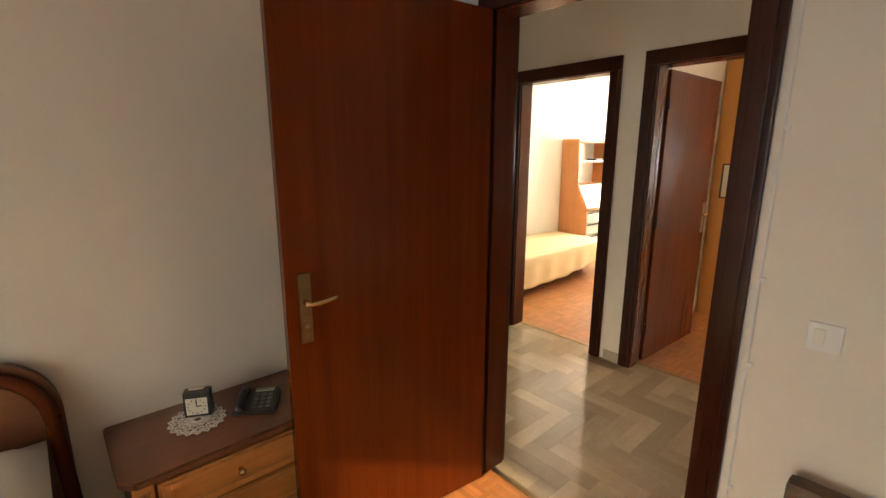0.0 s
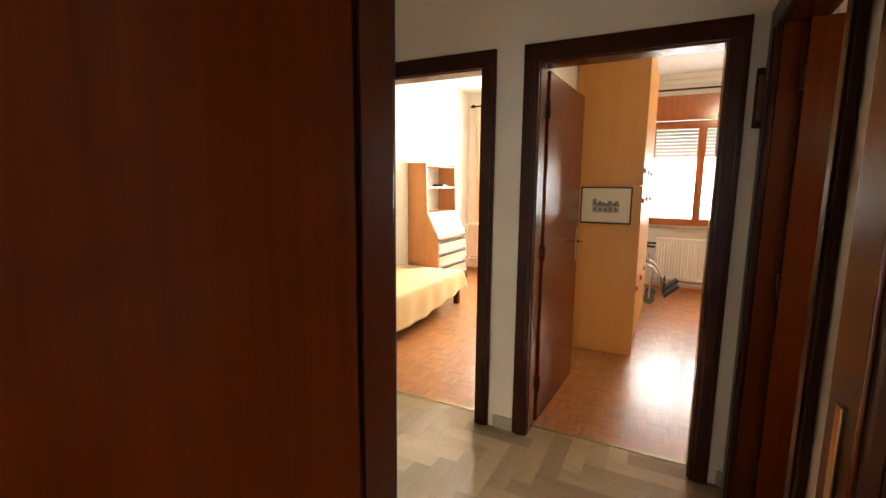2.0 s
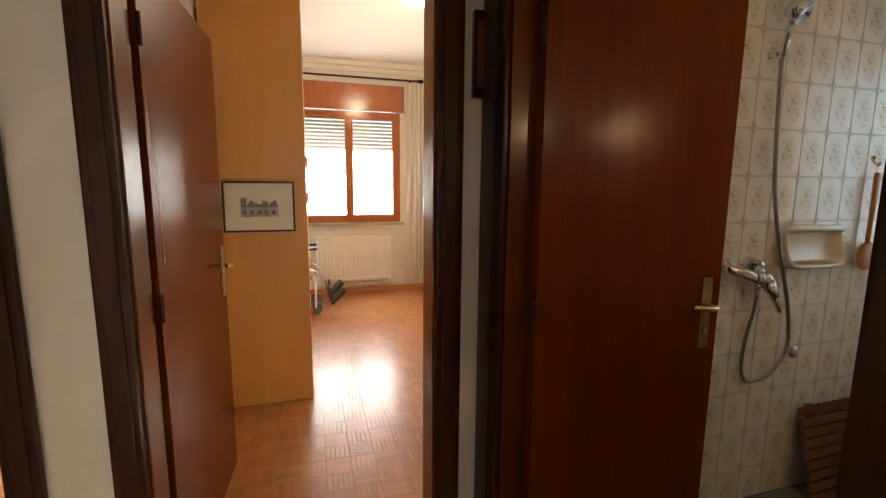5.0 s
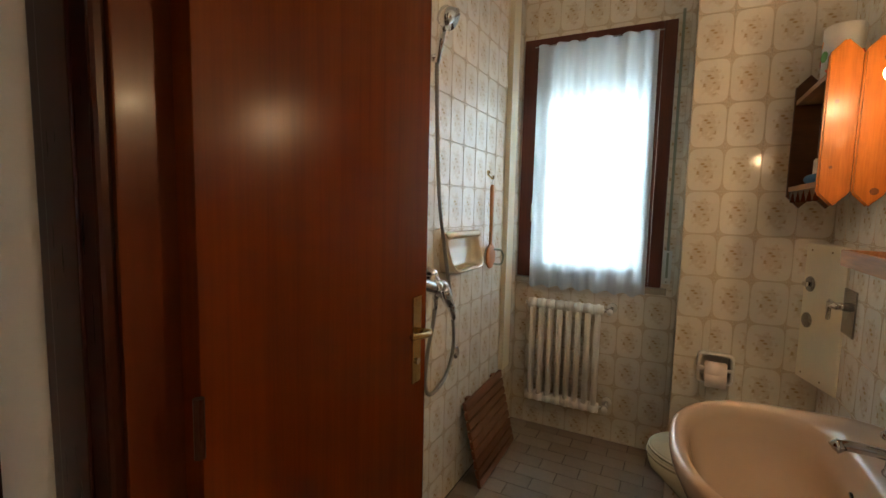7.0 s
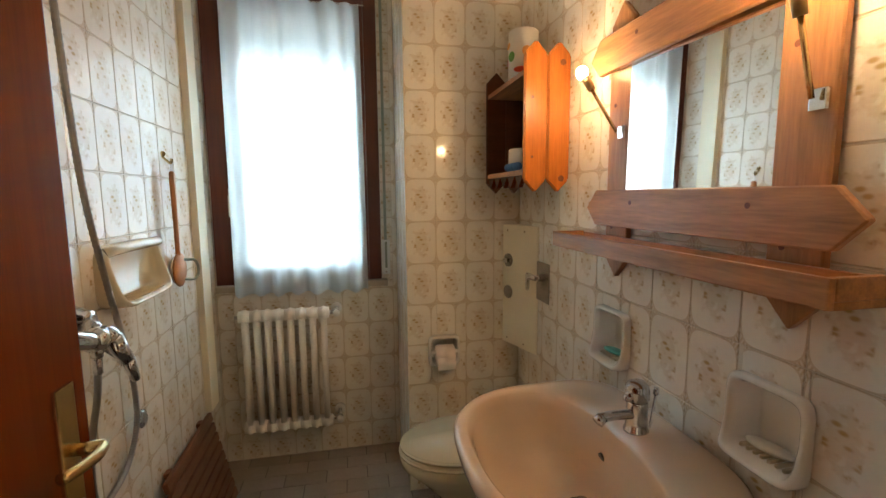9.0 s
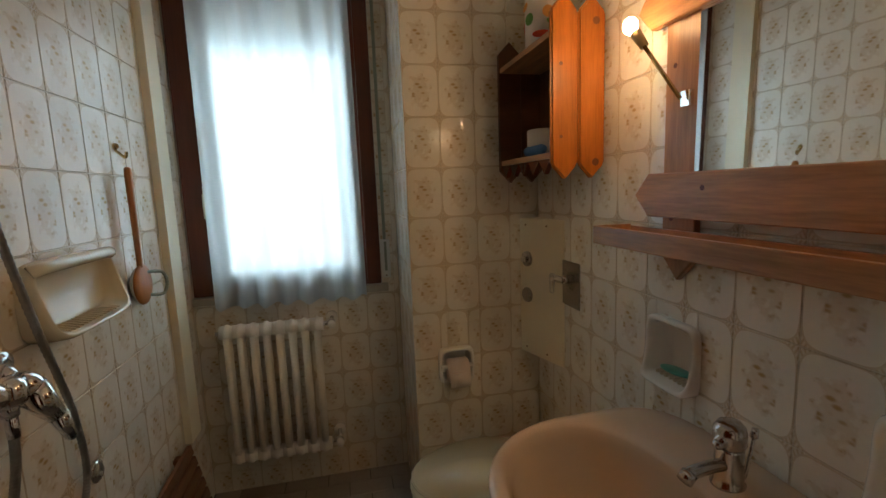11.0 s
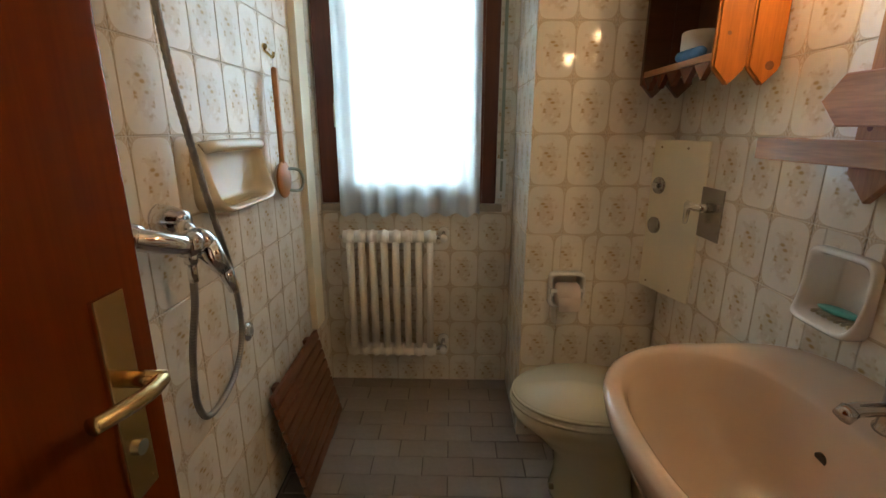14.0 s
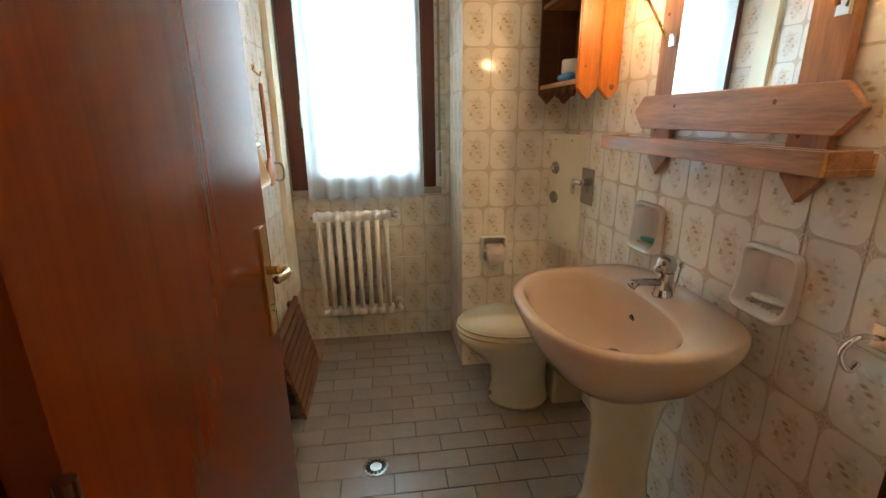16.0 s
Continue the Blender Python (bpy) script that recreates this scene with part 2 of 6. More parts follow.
M = {
    "paint": mat("warm_white_paint", (0.74, 0.70, 0.62), rough=0.75, var=0.03, scale=2.2, bump=0.12, bump_scale=90),
    "ceiling": mat("white_ceiling_paint", (0.80, 0.77, 0.72), rough=0.8, var=0.02, scale=2, bump=0.08, bump_scale=80),
    "door": mat("mahogany_veneer", (0.135, 0.0235, 0.0023), rough=0.22, spec=0.26, coat=0.0, var=0.24, scale=3.0, bump=0.0, bump_scale=16, stretch=(9, 9, 0.22)),
    "casing": mat("dark_stained_wood", (0.038, 0.0085, 0.0030), rough=0.28, spec=0.22, coat=0.04, var=0.12, scale=4, bump=0.0, bump_scale=14, stretch=(8, 8, 0.5)),
    "jamb": mat("red_brown_wood", (0.105, 0.022, 0.005), rough=0.26, spec=0.28, coat=0.08, var=0.12, scale=4, bump=0.0, bump_scale=14, stretch=(8, 8, 0.5)),
    "birch": mat("honey_laminate", (0.66, 0.31, 0.068), rough=0.33, var=0.06, scale=3, bump=0.03, bump_scale=30, stretch=(6, 6, 0.5)),
    "cherry": mat("orange_cherry_wood", (0.52, 0.22, 0.075), rough=0.4, var=0.12, scale=4, bump=0.04, bump_scale=30, stretch=(6, 6, 0.6)),
    "window_wood": mat("varnished_window_wood", (0.40, 0.115, 0.025), rough=0.16, coat=0.3, var=0.2, scale=4, bump=0.05, bump_scale=28, stretch=(7, 7, 0.6)),
    "bath_window": mat("dark_window_wood", (0.115, 0.024, 0.010), rough=0.35, coat=0.2, var=0.25, scale=4, bump=0.06, bump_scale=28, stretch=(8, 8, 0.5)),
    "walnut": mat("dark_walnut", (0.13, 0.045, 0.018), rough=0.35, coat=0.2, var=0.25, scale=5, bump=0.06, bump_scale=25, stretch=(6, 1.2, 6)),
    "oak": mat("carved_honey_wood", (0.42, 0.175, 0.045), rough=0.38, coat=0.2, var=0.2, scale=6, bump=0.08, bump_scale=25, stretch=(6, 1.0, 6)),
    # Bulb light is mixed into this pine; window glare greys the two below.
    "pine": mat("bulb_lit_pine", (0.36, 0.105, 0.013), rough=0.32, spec=0.3, coat=0.15, var=0.36, scale=4, bump=0.06, bump_scale=22, stretch=(9, 9, 0.7)),
    "pine_v": mat("glare_greyed_pine_upright", (0.40, 0.185, 0.075), rough=0.36, spec=0.40, coat=0.0, var=0.36, scale=4, bump=0.06, bump_scale=22, stretch=(9, 9, 0.8)),
    "pine_h": mat("glare_greyed_pine_board", (0.41, 0.190, 0.078), rough=0.36, spec=0.40, coat=0.0, var=0.42, scale=4, bump=0.06, bump_scale=22, stretch=(0.8, 9, 9)),
    "knot": mat("pine_knot", (0.14, 0.035, 0.012), rough=0.35, var=0.3, scale=30),
    "brush_wood": mat("red_brown_beech", (0.48, 0.18, 0.045), rough=0.4, var=0.15, scale=6, bump=0.04, bump_scale=30, stretch=(8, 8, 0.8)),
    "slat": mat("wet_teak", (0.19, 0.070, 0.028), rough=0.45, var=0.25, scale=6, bump=0.1, bump_scale=30, stretch=(0.9, 8, 8)),
    "parquet": mat("oak_parquet", (0.40, 0.158, 0.050), rough=0.30, coat=0.25, var=0.14, scale=12, bump=0.05, bump_scale=40, island=0.20),
    "parquet_piece": mat("oak_parquet_piece", (0.40, 0.158, 0.050), rough=0.30, coat=0.25, var=0.14, scale=12, bump=0.05, bump_scale=40, island=-0.20),
    "gap": mat("dark_joint", (0.30, 0.12, 0.040), rough=0.7, var=0.1),
    "marble": mat("polished_marble", (0.47, 0.365, 0.235), rough=0.12, coat=0.15, var=0.16, scale=4, bump_scale=30, stretch=(1, 1, 3), island=-0.30),
    "marble_base": mat("marble_skirting", (0.42, 0.37, 0.30), rough=0.25, var=0.15, scale=9),
    "tile": tile_material(),
    "grout": mat("pale_grout", (0.66, 0.60, 0.50), rough=0.85, var=0.08, bump=0.1),
    "floor_tile": mat("grey_beige_floor_tile", (0.31, 0.265, 0.235), rough=0.24, var=0.10, scale=7, bump=0.10, bump_scale=70, island=-0.10),
    "floor_grout": mat("dark_grout", (0.10, 0.085, 0.07), rough=0.9, var=0.1),
    "ceramic": mat("ivory_ceramic", (0.68, 0.61, 0.43), rough=0.10, coat=0.5, var=0.02, scale=3),
    "basin": mat("beige_pink_ceramic", (0.68, 0.53, 0.405), rough=0.10, coat=0.5, var=0.02, scale=3),
    "white_ceramic": mat("white_ceramic", (0.84, 0.82, 0.78), rough=0.12, coat=0.5, var=0.02, scale=3),
    "cream_ceramic": mat("cream_ceramic", (0.72, 0.64, 0.48), rough=0.14, coat=0.4, var=0.03, scale=3),
    "radiator": mat("white_radiator_enamel", (0.86, 0.83, 0.77), rough=0.35, var=0.03, scale=6),
    "chrome": mat("chrome", (0.80, 0.81, 0.83), rough=0.10, metal=1.0, var=0.03),
    "tap": mat("dull_chrome", (0.56, 0.565, 0.58), rough=0.16, metal=1.0, var=0.06),
    "hose": mat("steel_hose", (0.36, 0.35, 0.34), rough=0.34, metal=1.0, var=0.1),
    "brass": mat("aged_brass", (0.62, 0.44, 0.20), rough=0.26, metal=1.0, var=0.15, scale=20),
    "bronze": mat("bronze_plate", (0.34, 0.24, 0.12), rough=0.35, metal=1.0, var=0.2, scale=25),
    "black": mat("black_plastic", (0.018, 0.018, 0.02), rough=0.4, var=0.2),
    "rubber": mat("grey_rubber", (0.10, 0.11, 0.10), rough=0.7, var=0.2),
    "paper": mat("white_tissue", (0.80, 0.76, 0.72), rough=0.9, var=0.04, bump=0.15, bump_scale=120),
    "pink_paper": mat("pink_tissue", (0.84, 0.72, 0.66), rough=0.9, var=0.04, bump=0.15, bump_scale=120),
    "blue_cloth": mat("blue_cloth", (0.10, 0.24, 0.50), rough=0.9, var=0.15, bump=0.3, bump_scale=90),
    "red": mat("red_plastic", (0.75, 0.07, 0.02), rough=0.4, var=0.05),
    "green_ink": mat("green_ink", (0.16, 0.36, 0.10), rough=0.8, var=0.1),
    "orange_ink": mat("orange_ink", (0.85, 0.42, 0.12), rough=0.8, var=0.1),
    "teal_soap": mat("teal_soap", (0.10, 0.42, 0.38), rough=0.4, var=0.05),
    "white_soap": mat("white_soap", (0.78, 0.76, 0.68), rough=0.4, var=0.05),
    "cover": mat("cream_bedspread", (0.80, 0.62, 0.36), rough=0.9, var=0.06, scale=4, bump=0.3, bump_scale=110),
    "sheet": mat("grey_white_linen", (0.66, 0.64, 0.60), rough=0.9, var=0.06, scale=6, bump=0.25, bump_scale=110),
    "curtain": cloth_sheer("sheer_white_curtain", (0.72, 0.77, 0.80), 0.03),
    "peach": cloth_sheer("peach_curtain", (0.90, 0.66, 0.50), 0.05),
    "white_curtain": cloth_sheer("white_drape", (0.88, 0.84, 0.78), 0.05),
    "shutter": mat("pale_roller_shutter", (0.62, 0.60, 0.55), rough=0.5, var=0.05),
    "sill": mat("beige_stone_sill", (0.42, 0.36, 0.28), rough=0.4, var=0.12, scale=14, bump=0.1),
    "strap": mat("grey_green_strap", (0.30, 0.33, 0.27), rough=0.8, var=0.1),
    "plastic": mat("white_plastic", (0.76, 0.76, 0.74), rough=0.3, var=0.02),
    "panel": mat("cream_access_panel", (0.84, 0.77, 0.60), rough=0.40, var=0.03),
    "steel": mat("satin_steel", (0.42, 0.41, 0.40), rough=0.25, metal=1.0, var=0.08),
    "mirror": mat("silvered_glass", (0.92, 0.93, 0.92), rough=0.012, metal=1.0, var=0.004),
    "glass": glass_material(),
    "print": print_material(),
    "ink": mat("grey_ink", (0.16, 0.155, 0.14), rough=0.6, var=0.5, scale=60),
    "ink_light": mat("pale_grey_ink", (0.40, 0.385, 0.33), rough=0.6, var=0.4, scale=60),
    "frame": mat("black_lacquer", (0.020, 0.014, 0.010), rough=0.3, var=0.2),
    "clock_face": mat("ivory_dial", (0.62, 0.60, 0.50), rough=0.5, var=0.04),
    "lace": mat("white_lace", (0.62, 0.60, 0.57), rough=0.95, var=0.15, scale=80, bump=0.4, bump_scale=150),
    "desk_white": mat("pale_laminate", (0.66, 0.62, 0.54), rough=0.3, var=0.04),
    "bulb": emitter("lit_bulb", (1.0, 0.62, 0.28), 36.0),
    "globe": emitter("lit_globe", (1.0, 0.86, 0.68), 3.6),
    "ground": mat("pale_paving", (0.50, 0.48, 0.44), rough=0.9, var=0.15, scale=1.5),
    "leaf": mat("green_leaves", (0.085, 0.13, 0.045), rough=0.7, var=0.35, scale=4),
    "bark": mat("bark", (0.14, 0.10, 0.07), rough=0.9, var=0.3, scale=8, bump=0.5),
    "leather": mat("brown_upholstery", (0.10, 0.055, 0.03), rough=0.55, var=0.2, scale=9, bump=0.15),
}


# ---- building helpers ----
def box(bm, x0, x1, y0, y1, z0, z1, bevel=0.0, m=None):
    x0, x1, y0, y1, z0, z1 = min(x0, x1), max(x0, x1), min(y0, y1), max(y0, y1), min(z0, z1), max(z0, z1)
    g = bmesh.ops.create_cube(bm, size=1.0)["verts"]
    t = Matrix.Translation(((x0 + x1) / 2, (y0 + y1) / 2, (z0 + z1) / 2)) @ Matrix.Diagonal((x1 - x0, y1 - y0, z1 - z0, 1))
    bmesh.ops.transform(bm, matrix=(m @ t) if m else t, verts=g)
    if bevel:
        edges = {e for v in g for e in v.link_edges}
        bmesh.ops.bevel(bm, geom=list(edges), offset=bevel, segments=2, profile=0.7, affect="EDGES", clamp_overlap=True)
    return bm


def boxes(*specs, bevel=0.0):
    bm = bmesh.new()
    for sp in specs:
        box(bm, *sp, bevel=bevel)
    return bm


def cyl(bm, a, b, r, r2=None, seg=16, caps=True):
    a, b = Vector(a), Vector(b)
    d = b - a
    q = d.to_track_quat("Z", "Y").to_matrix().to_4x4()
    g = bmesh.ops.create_cone(bm, cap_ends=caps, segments=seg, radius1=r, radius2=r if r2 is None else r2, depth=d.length)["verts"]
    bmesh.ops.transform(bm, matrix=Matrix.Translation((a + b) / 2) @ q, verts=g)
    return bm


def tube(bm, pts, r, seg=10):
    """A round tube along the points, with closed ends."""
    pts = [Vector(p) for p in pts]
    rings = []
    up = None
    for i, p in enumerate(pts):
        d = (pts[min(i + 1, len(pts) - 1)] - pts[max(i - 1, 0)]).normalized()
        if up is None:
            up = d.orthogonal().normalized()
        up = (up - d * up.dot(d)).normalized()
        side = d.cross(up)
        rings.append([bm.verts.new(p + (up * math.cos(2 * math.pi * k / seg) + side * math.sin(2 * math.pi * k / seg)) * r) for k in range(seg)])
    for a, b in zip(rings, rings[1:]):
        for k in range(seg):
            bm.faces.new((a[k], a[(k + 1) % seg], b[(k + 1) % seg], b[k]))
    bm.faces.new(rings[0][::-1])
    bm.faces.new(rings[-1])
    return bm


def spline(pts, n=8):
    """A smooth line through the points."""
    P = [Vector(p) for p in pts]
    out = []
    for i in range(len(P) - 1):
        a, b, c, d = P[max(i - 1, 0)], P[i], P[i + 1], P[min(i + 2, len(P) - 1)]
        for k in range(n):
            t = k / n
            out.append(0.5 * ((2 * b) + (c - a) * t + (2 * a - 5 * b + 4 * c - d) * t * t + (3 * b - a - 3 * c + d) * t ** 3))
    return out + [P[-1]]


def ball(bm, at, r, sx=1, sy=1, sz=1, u=16, v=10):
    g = bmesh.ops.create_uvsphere(bm, u_segments=u, v_segments=v, radius=r)["verts"]
    bmesh.ops.transform(bm, matrix=Matrix.Translation(at) @ Matrix.Diagonal((sx, sy, sz, 1)), verts=g)
    return bm


def prism(bm, outline, axis, a, b):
    """Extrudes a flat outline (2D points) from a to b along axis x, y or z."""
    def at(p, t):
        return {"x": (t, p[0], p[1]), "y": (p[0], t, p[1]), "z": (p[0], p[1], t)}[axis]
    lo = [bm.verts.new(at(p, a)) for p in outline]
    hi = [bm.verts.new(at(p, b)) for p in outline]
    bm.faces.new(lo)
    bm.faces.new(hi[::-1])
    n = len(outline)
    for k in range(n):
        bm.faces.new((lo[k], hi[k], hi[(k + 1) % n], lo[(k + 1) % n]))
    bmesh.ops.recalc_face_normals(bm, faces=bm.faces)
    return bm


def lathe(bm, profile, at=(0, 0, 0), seg=32, sx=1.0, sy=1.0):
    """Turns (radius, height) pairs round the upright axis."""
    rings = []
    for r, z in profile:
        rings.append([bm.verts.new((at[0] + r * sx * math.cos(2 * math.pi * k / seg), at[1] + r * sy * math.sin(2 * math.pi * k / seg), at[2] + z)) for k in range(seg)])
    for a, b in zip(rings, rings[1:]):
        for k in range(seg):
            bm.faces.new((a[k], a[(k + 1) % seg], b[(k + 1) % seg], b[k]))
    bm.faces.new(rings[0][::-1])
    bm.faces.new(rings[-1])
    return bm


def smooth(bm):
    for f in bm.faces:
        f.smooth = True
    return bm


def mesh_of(name, bm, material):
    me = bpy.data.meshes.new(name)
    bm.normal_update()
    bm.to_mesh(me)
    bm.free()
    me.materials.append(material)
    return me


def root(name, at, label, category, group="", kind="", turn=0.0):
    e = new(name)
    e.empty_display_size = 0.1
    e.matrix_world = pose(*at, 0, 0, turn)
    return tagged(e, label, category, group, kind)


def part(name, bm, material, parent, label="", local=False):
    """One mesh under a thing or a part. The bmesh is in world places unless local."""
    if not local:
        top = parent
        while top.parent is not None:
            top = top.parent
        w = Matrix.LocRotScale(top.location, top.rotation_euler, None)
        bmesh.ops.transform(bm, matrix=w.inverted(), verts=bm.verts)
    ob = new(name, mesh_of(name, bm, material))
    ob.parent = parent
    if label:
        tagged(ob, label)
    return ob


def single(name, bm, material, label, category, group="", kind=""):
    """A thing that is one mesh, with its origin at its base."""
    lo = [min(v.co[k] for v in bm.verts) for k in range(3)]
    hi = [max(v.co[k] for v in bm.verts) for k in range(3)]
    at = Vector(((lo[0] + hi[0]) / 2, (lo[1] + hi[1]) / 2, lo[2]))
    bmesh.ops.translate(bm, verts=bm.verts, vec=-at)
    ob = new(name, mesh_of(name, bm, material))
    ob.location = at
    return tagged(ob, label, category, group, kind)


def piece(name, me, parent, m):
    """A piece that shares its mesh with its likes."""
    ob = new(name, me)
    ob.parent = parent
    ob.matrix_local = m
    return ob


# ---- large structure ----
H = 2.93


def wall(name, along, a0, a1, b0, b1, material, openings=(), top=H):
    """A wall along x or y from a0 to a1, b0 to b1 thick, with openings (from, to, bottom, top)."""
    bm = bmesh.new()

    def put(p0, p1, z0, z1):
        if p1 - p0 < 1e-4 or z1 - z0 < 1e-4:
            return
        if along == "x":
            box(bm, p0, p1, b0, b1, z0, z1)
        else:
            box(bm, b0, b1, p0, p1, z0, z1)
    at = a0
    for o0, o1, z0, z1 in sorted(openings):
        put(at, o0, 0, top)
        put(o0, o1, 0, z0)
        put(o0, o1, z1, top)
        at = o1
    put(at, a1, 0, top)
    return single(name, bm, material, "smooth wall painted warm white", "wall", kind="structure")


P_ = M["paint"]
wall("wall_corridor_south", "x", 0.55, 3.75, 6.83, 6.95, P_, [(2.77, 3.70, 0, 2.10)])
wall("wall_bedroom_north", "x", 3.75, 6.31, 6.83, 6.91, P_)
wall("wall_corridor_north", "x", 0.21, 3.87, 8.43, 8.55, P_, [(1.63, 2.45, 0, 2.10), (2.725, 3.605, 0, 2.10)])
wall("wall_corridor_west", "y", 6.95, 8.43, 0.55, 0.67, P_)
wall("wall_bedroom_west", "y", 2.28, 6.83, 2.14, 2.26, P_)
wall("wall_bedroom_east", "y", 2.28, 6.83, 6.20, 6.31, P_)
wall("wall_bedroom_south", "x", 2.26, 6.20, 2.28, 2.40, P_, [(3.25, 4.75, 0.03, 2.35)])
wall("wall_room_two_west", "y", 8.55, 13.0, 0.21, 0.33, P_)
wall("wall_between_rooms", "y", 8.55, 13.0, 2.52, 2.62, P_)
wall("wall_north", "x", 0.21, 4.97, 13.0, 13.25, P_, [(0.78, 1.98, 0.92, 2.66), (3.05, 4.37, 0.92, 2.66)])
wall("wall_room_three_east", "y", 8.60, 13.0, 4.85, 4.97, P_)
wall("wall_bath_north", "x", 3.87, 6.45, 8.502, 8.60, M["grout"])
wall("wall_bath_south", "x", 3.75, 6.45, 6.91, 7.038, M["grout"], [(4.355, 4.495, 0.894, 1.036), (4.875, 5.015, 0.906, 1.048)])
wall("wall_bath_west", "y", 7.038, 8.43, 3.75, 3.862, P_, [(7.35, 8.28, 0, 2.10)])
wall("wall_bath_east", "y", 7.038, 8.502, 6.187, 6.45, M["grout"], [(7.69, 8.44, 0.95, 2.40)])
single("wall_bath_chase", boxes((5.804, 6.187, 7.038, 7.573, 0, H), (5.744, 5.804, 7.038, 7.350, 0, H), (5.744, 5.804, 7.465, 7.573, 0, H), (5.744, 5.804, 7.350, 7.465, 0, 0.630), (5.744, 5.804, 7.350, 7.465, 0.750, H)), M["grout"], "boxed-in pipe chase covered with glazed tiles", "wall", kind="structure")

for nm, a in (("ceiling_bedroom", (2.14, 6.31, 2.28, 6.885)), ("ceiling_corridor", (0.55, 3.81, 6.885, 8.49)), ("ceiling_room_two", (0.21, 2.57, 8.49, 13.25)),
              ("ceiling_room_three", (2.57, 4.97, 8.55, 13.25)), ("ceiling_bath", (3.81, 6.45, 6.94, 8.55))):
    single(nm, boxes((*a, H, H + 0.12)), M["ceiling"], "plain ceiling painted white", "ceiling", kind="structure")

floor_bed = single("floor_bedroom", boxes((2.14, 6.31, 2.28, 6.885, -0.12, -0.006)), M["parquet"], "mosaic oak parquet floor, warm orange-brown", "floor", kind="structure")
floor_corr = single("floor_corridor", boxes((0.55, 3.81, 6.885, 8.545, -0.12, -0.004)), M["marble_base"], "polished marble floor laid in a herringbone", "floor", kind="structure")
floor_two = single("floor_room_two", boxes((0.21, 2.57, 8.545, 13.25, -0.12, -0.006)), M["gap"], "mosaic oak parquet floor, warm orange-brown", "floor", kind="structure")
floor_three = single("floor_room_three", boxes((2.57, 4.97, 8.545, 13.25, -0.12, -0.006)), M["gap"], "glossy mosaic oak parquet floor", "floor", kind="structure")
floor_bath = single("floor_bath", boxes((3.81, 6.45, 6.94, 8.545, -0.12, -0.006)), M["floor_grout"], "grey-beige brick-laid floor tiles", "floor", kind="structure")
single("ground", boxes((-400, 400, -400, 400, -3.3, -3.2)), M["ground"], "pale paved ground outside", "ground", kind="structure")


def doorway(name, m, w, d, label, casings=(0.09, 0.09), head=2.075, strike=None):
    """A lined door opening: local x runs across the opening, y through the wall."""
    r = root(name, (0, 0, 0), label, "door", kind="structure")
    r.matrix_world = m
    t = 0.03
    for x in (-t, w):
        part("jamb", boxes((x, x + t, -0.004, d + 0.004, 0, head + t), bevel=0.003), M["jamb"], r, local=True)
    part("head", boxes((0, w, -0.004, d + 0.004, head, head + t), bevel=0.003), M["jamb"], r, local=True)
    for y0, y1 in ((-0.024, -0.004), (d + 0.004, d + 0.024)):
        for x0, x1 in ((-casings[0], -0.006), (w + 0.006, w + casings[1])):
            bm = boxes((x0, x1, y0, y1, 0, head + 0.006), bevel=0.006)
            box(bm, x0 + (x1 - x0) * 0.25, x0 + (x1 - x0) * 0.75, y0 - 0.006 if y0 < 0 else y1, y0 if y0 < 0 else y1 + 0.006, 0, head + 0.006, bevel=0.003)
            part("casing", bm, M["casing"], r, "dark stained door casing", local=True)
        part("head_casing", boxes((-casings[0], w + casings[1], y0, y1, head + 0.006, head + 0.098), bevel=0.006), M["casing"], r, "dark stained head casing", local=True)
    if strike:
        x, y, z = strike
        part("strike_plate", boxes((x - 0.002, x + 0.002, y - 0.012, y + 0.012, z - 0.11, z + 0.11), bevel=0.001), M["brass"], r, "brass strike plate", local=True)
    return r


def lever_set(leaf, x, side, material, z=1.04):
    """Plate and lever handle on one face of a leaf; side is +1 or -1 along local y."""
    y0 = side * 0.0215
    plate = part("handle_plate", boxes((x - 0.021, x + 0.021, y0, y0 + side * 0.007, z - 0.145, z + 0.095), bevel=0.002), material, leaf, "metal handle plate", local=True)
    bm = bmesh.new()
    cyl(bm, (x, y0, z), (x, y0 + side * 0.048, z), 0.0095)
    tube(bm, spline([(x, y0 + side * 0.046, z), (x - 0.03, y0 + side * 0.052, z + 0.003), (x - 0.065, y0 + side * 0.050, z + 0.007), (x - 0.094, y0 + side * 0.044, z + 0.010)]), 0.0085)
    part("lever", smooth(bm), M["brass"], leaf, "brass lever handle", local=True)
    bm = bmesh.new()
    cyl(bm, (x, y0 + side * 0.0071, z - 0.085), (x, y0 + side * 0.012, z - 0.085), 0.009)
    part("keyhole", bm, M["chrome"], leaf, local=True)
    return plate


def door_leaf(name, hinge, end, width, label, material=None, z_hinges=(0.25, 1.05, 1.85), handle=None):
    """A hung leaf: local x runs from the hinge to the free edge."""
    ang = math.degrees(math.atan2(end[1] - hinge[1], end[0] - hinge[0]))
    r = root(name, (hinge[0], hinge[1], 0.008), label, "door", turn=ang)
    leaf = part("leaf", boxes((0.004, width, -0.021, 0.021, 0, 2.066), bevel=0.003), M["door"], r, local=True)
    for side in (-1, 1):
        lever_set(leaf, width - 0.062, side, M["bronze"] if handle is None else handle)
    for z in z_hinges:
        bm = bmesh.new()
        cyl(bm, (-0.004, -0.026, z - 0.045), (-0.004, -0.026, z + 0.045), 0.008)
        part("hinge", bm, M["casing"], r, "dark barrel hinge", local=True)
    return r


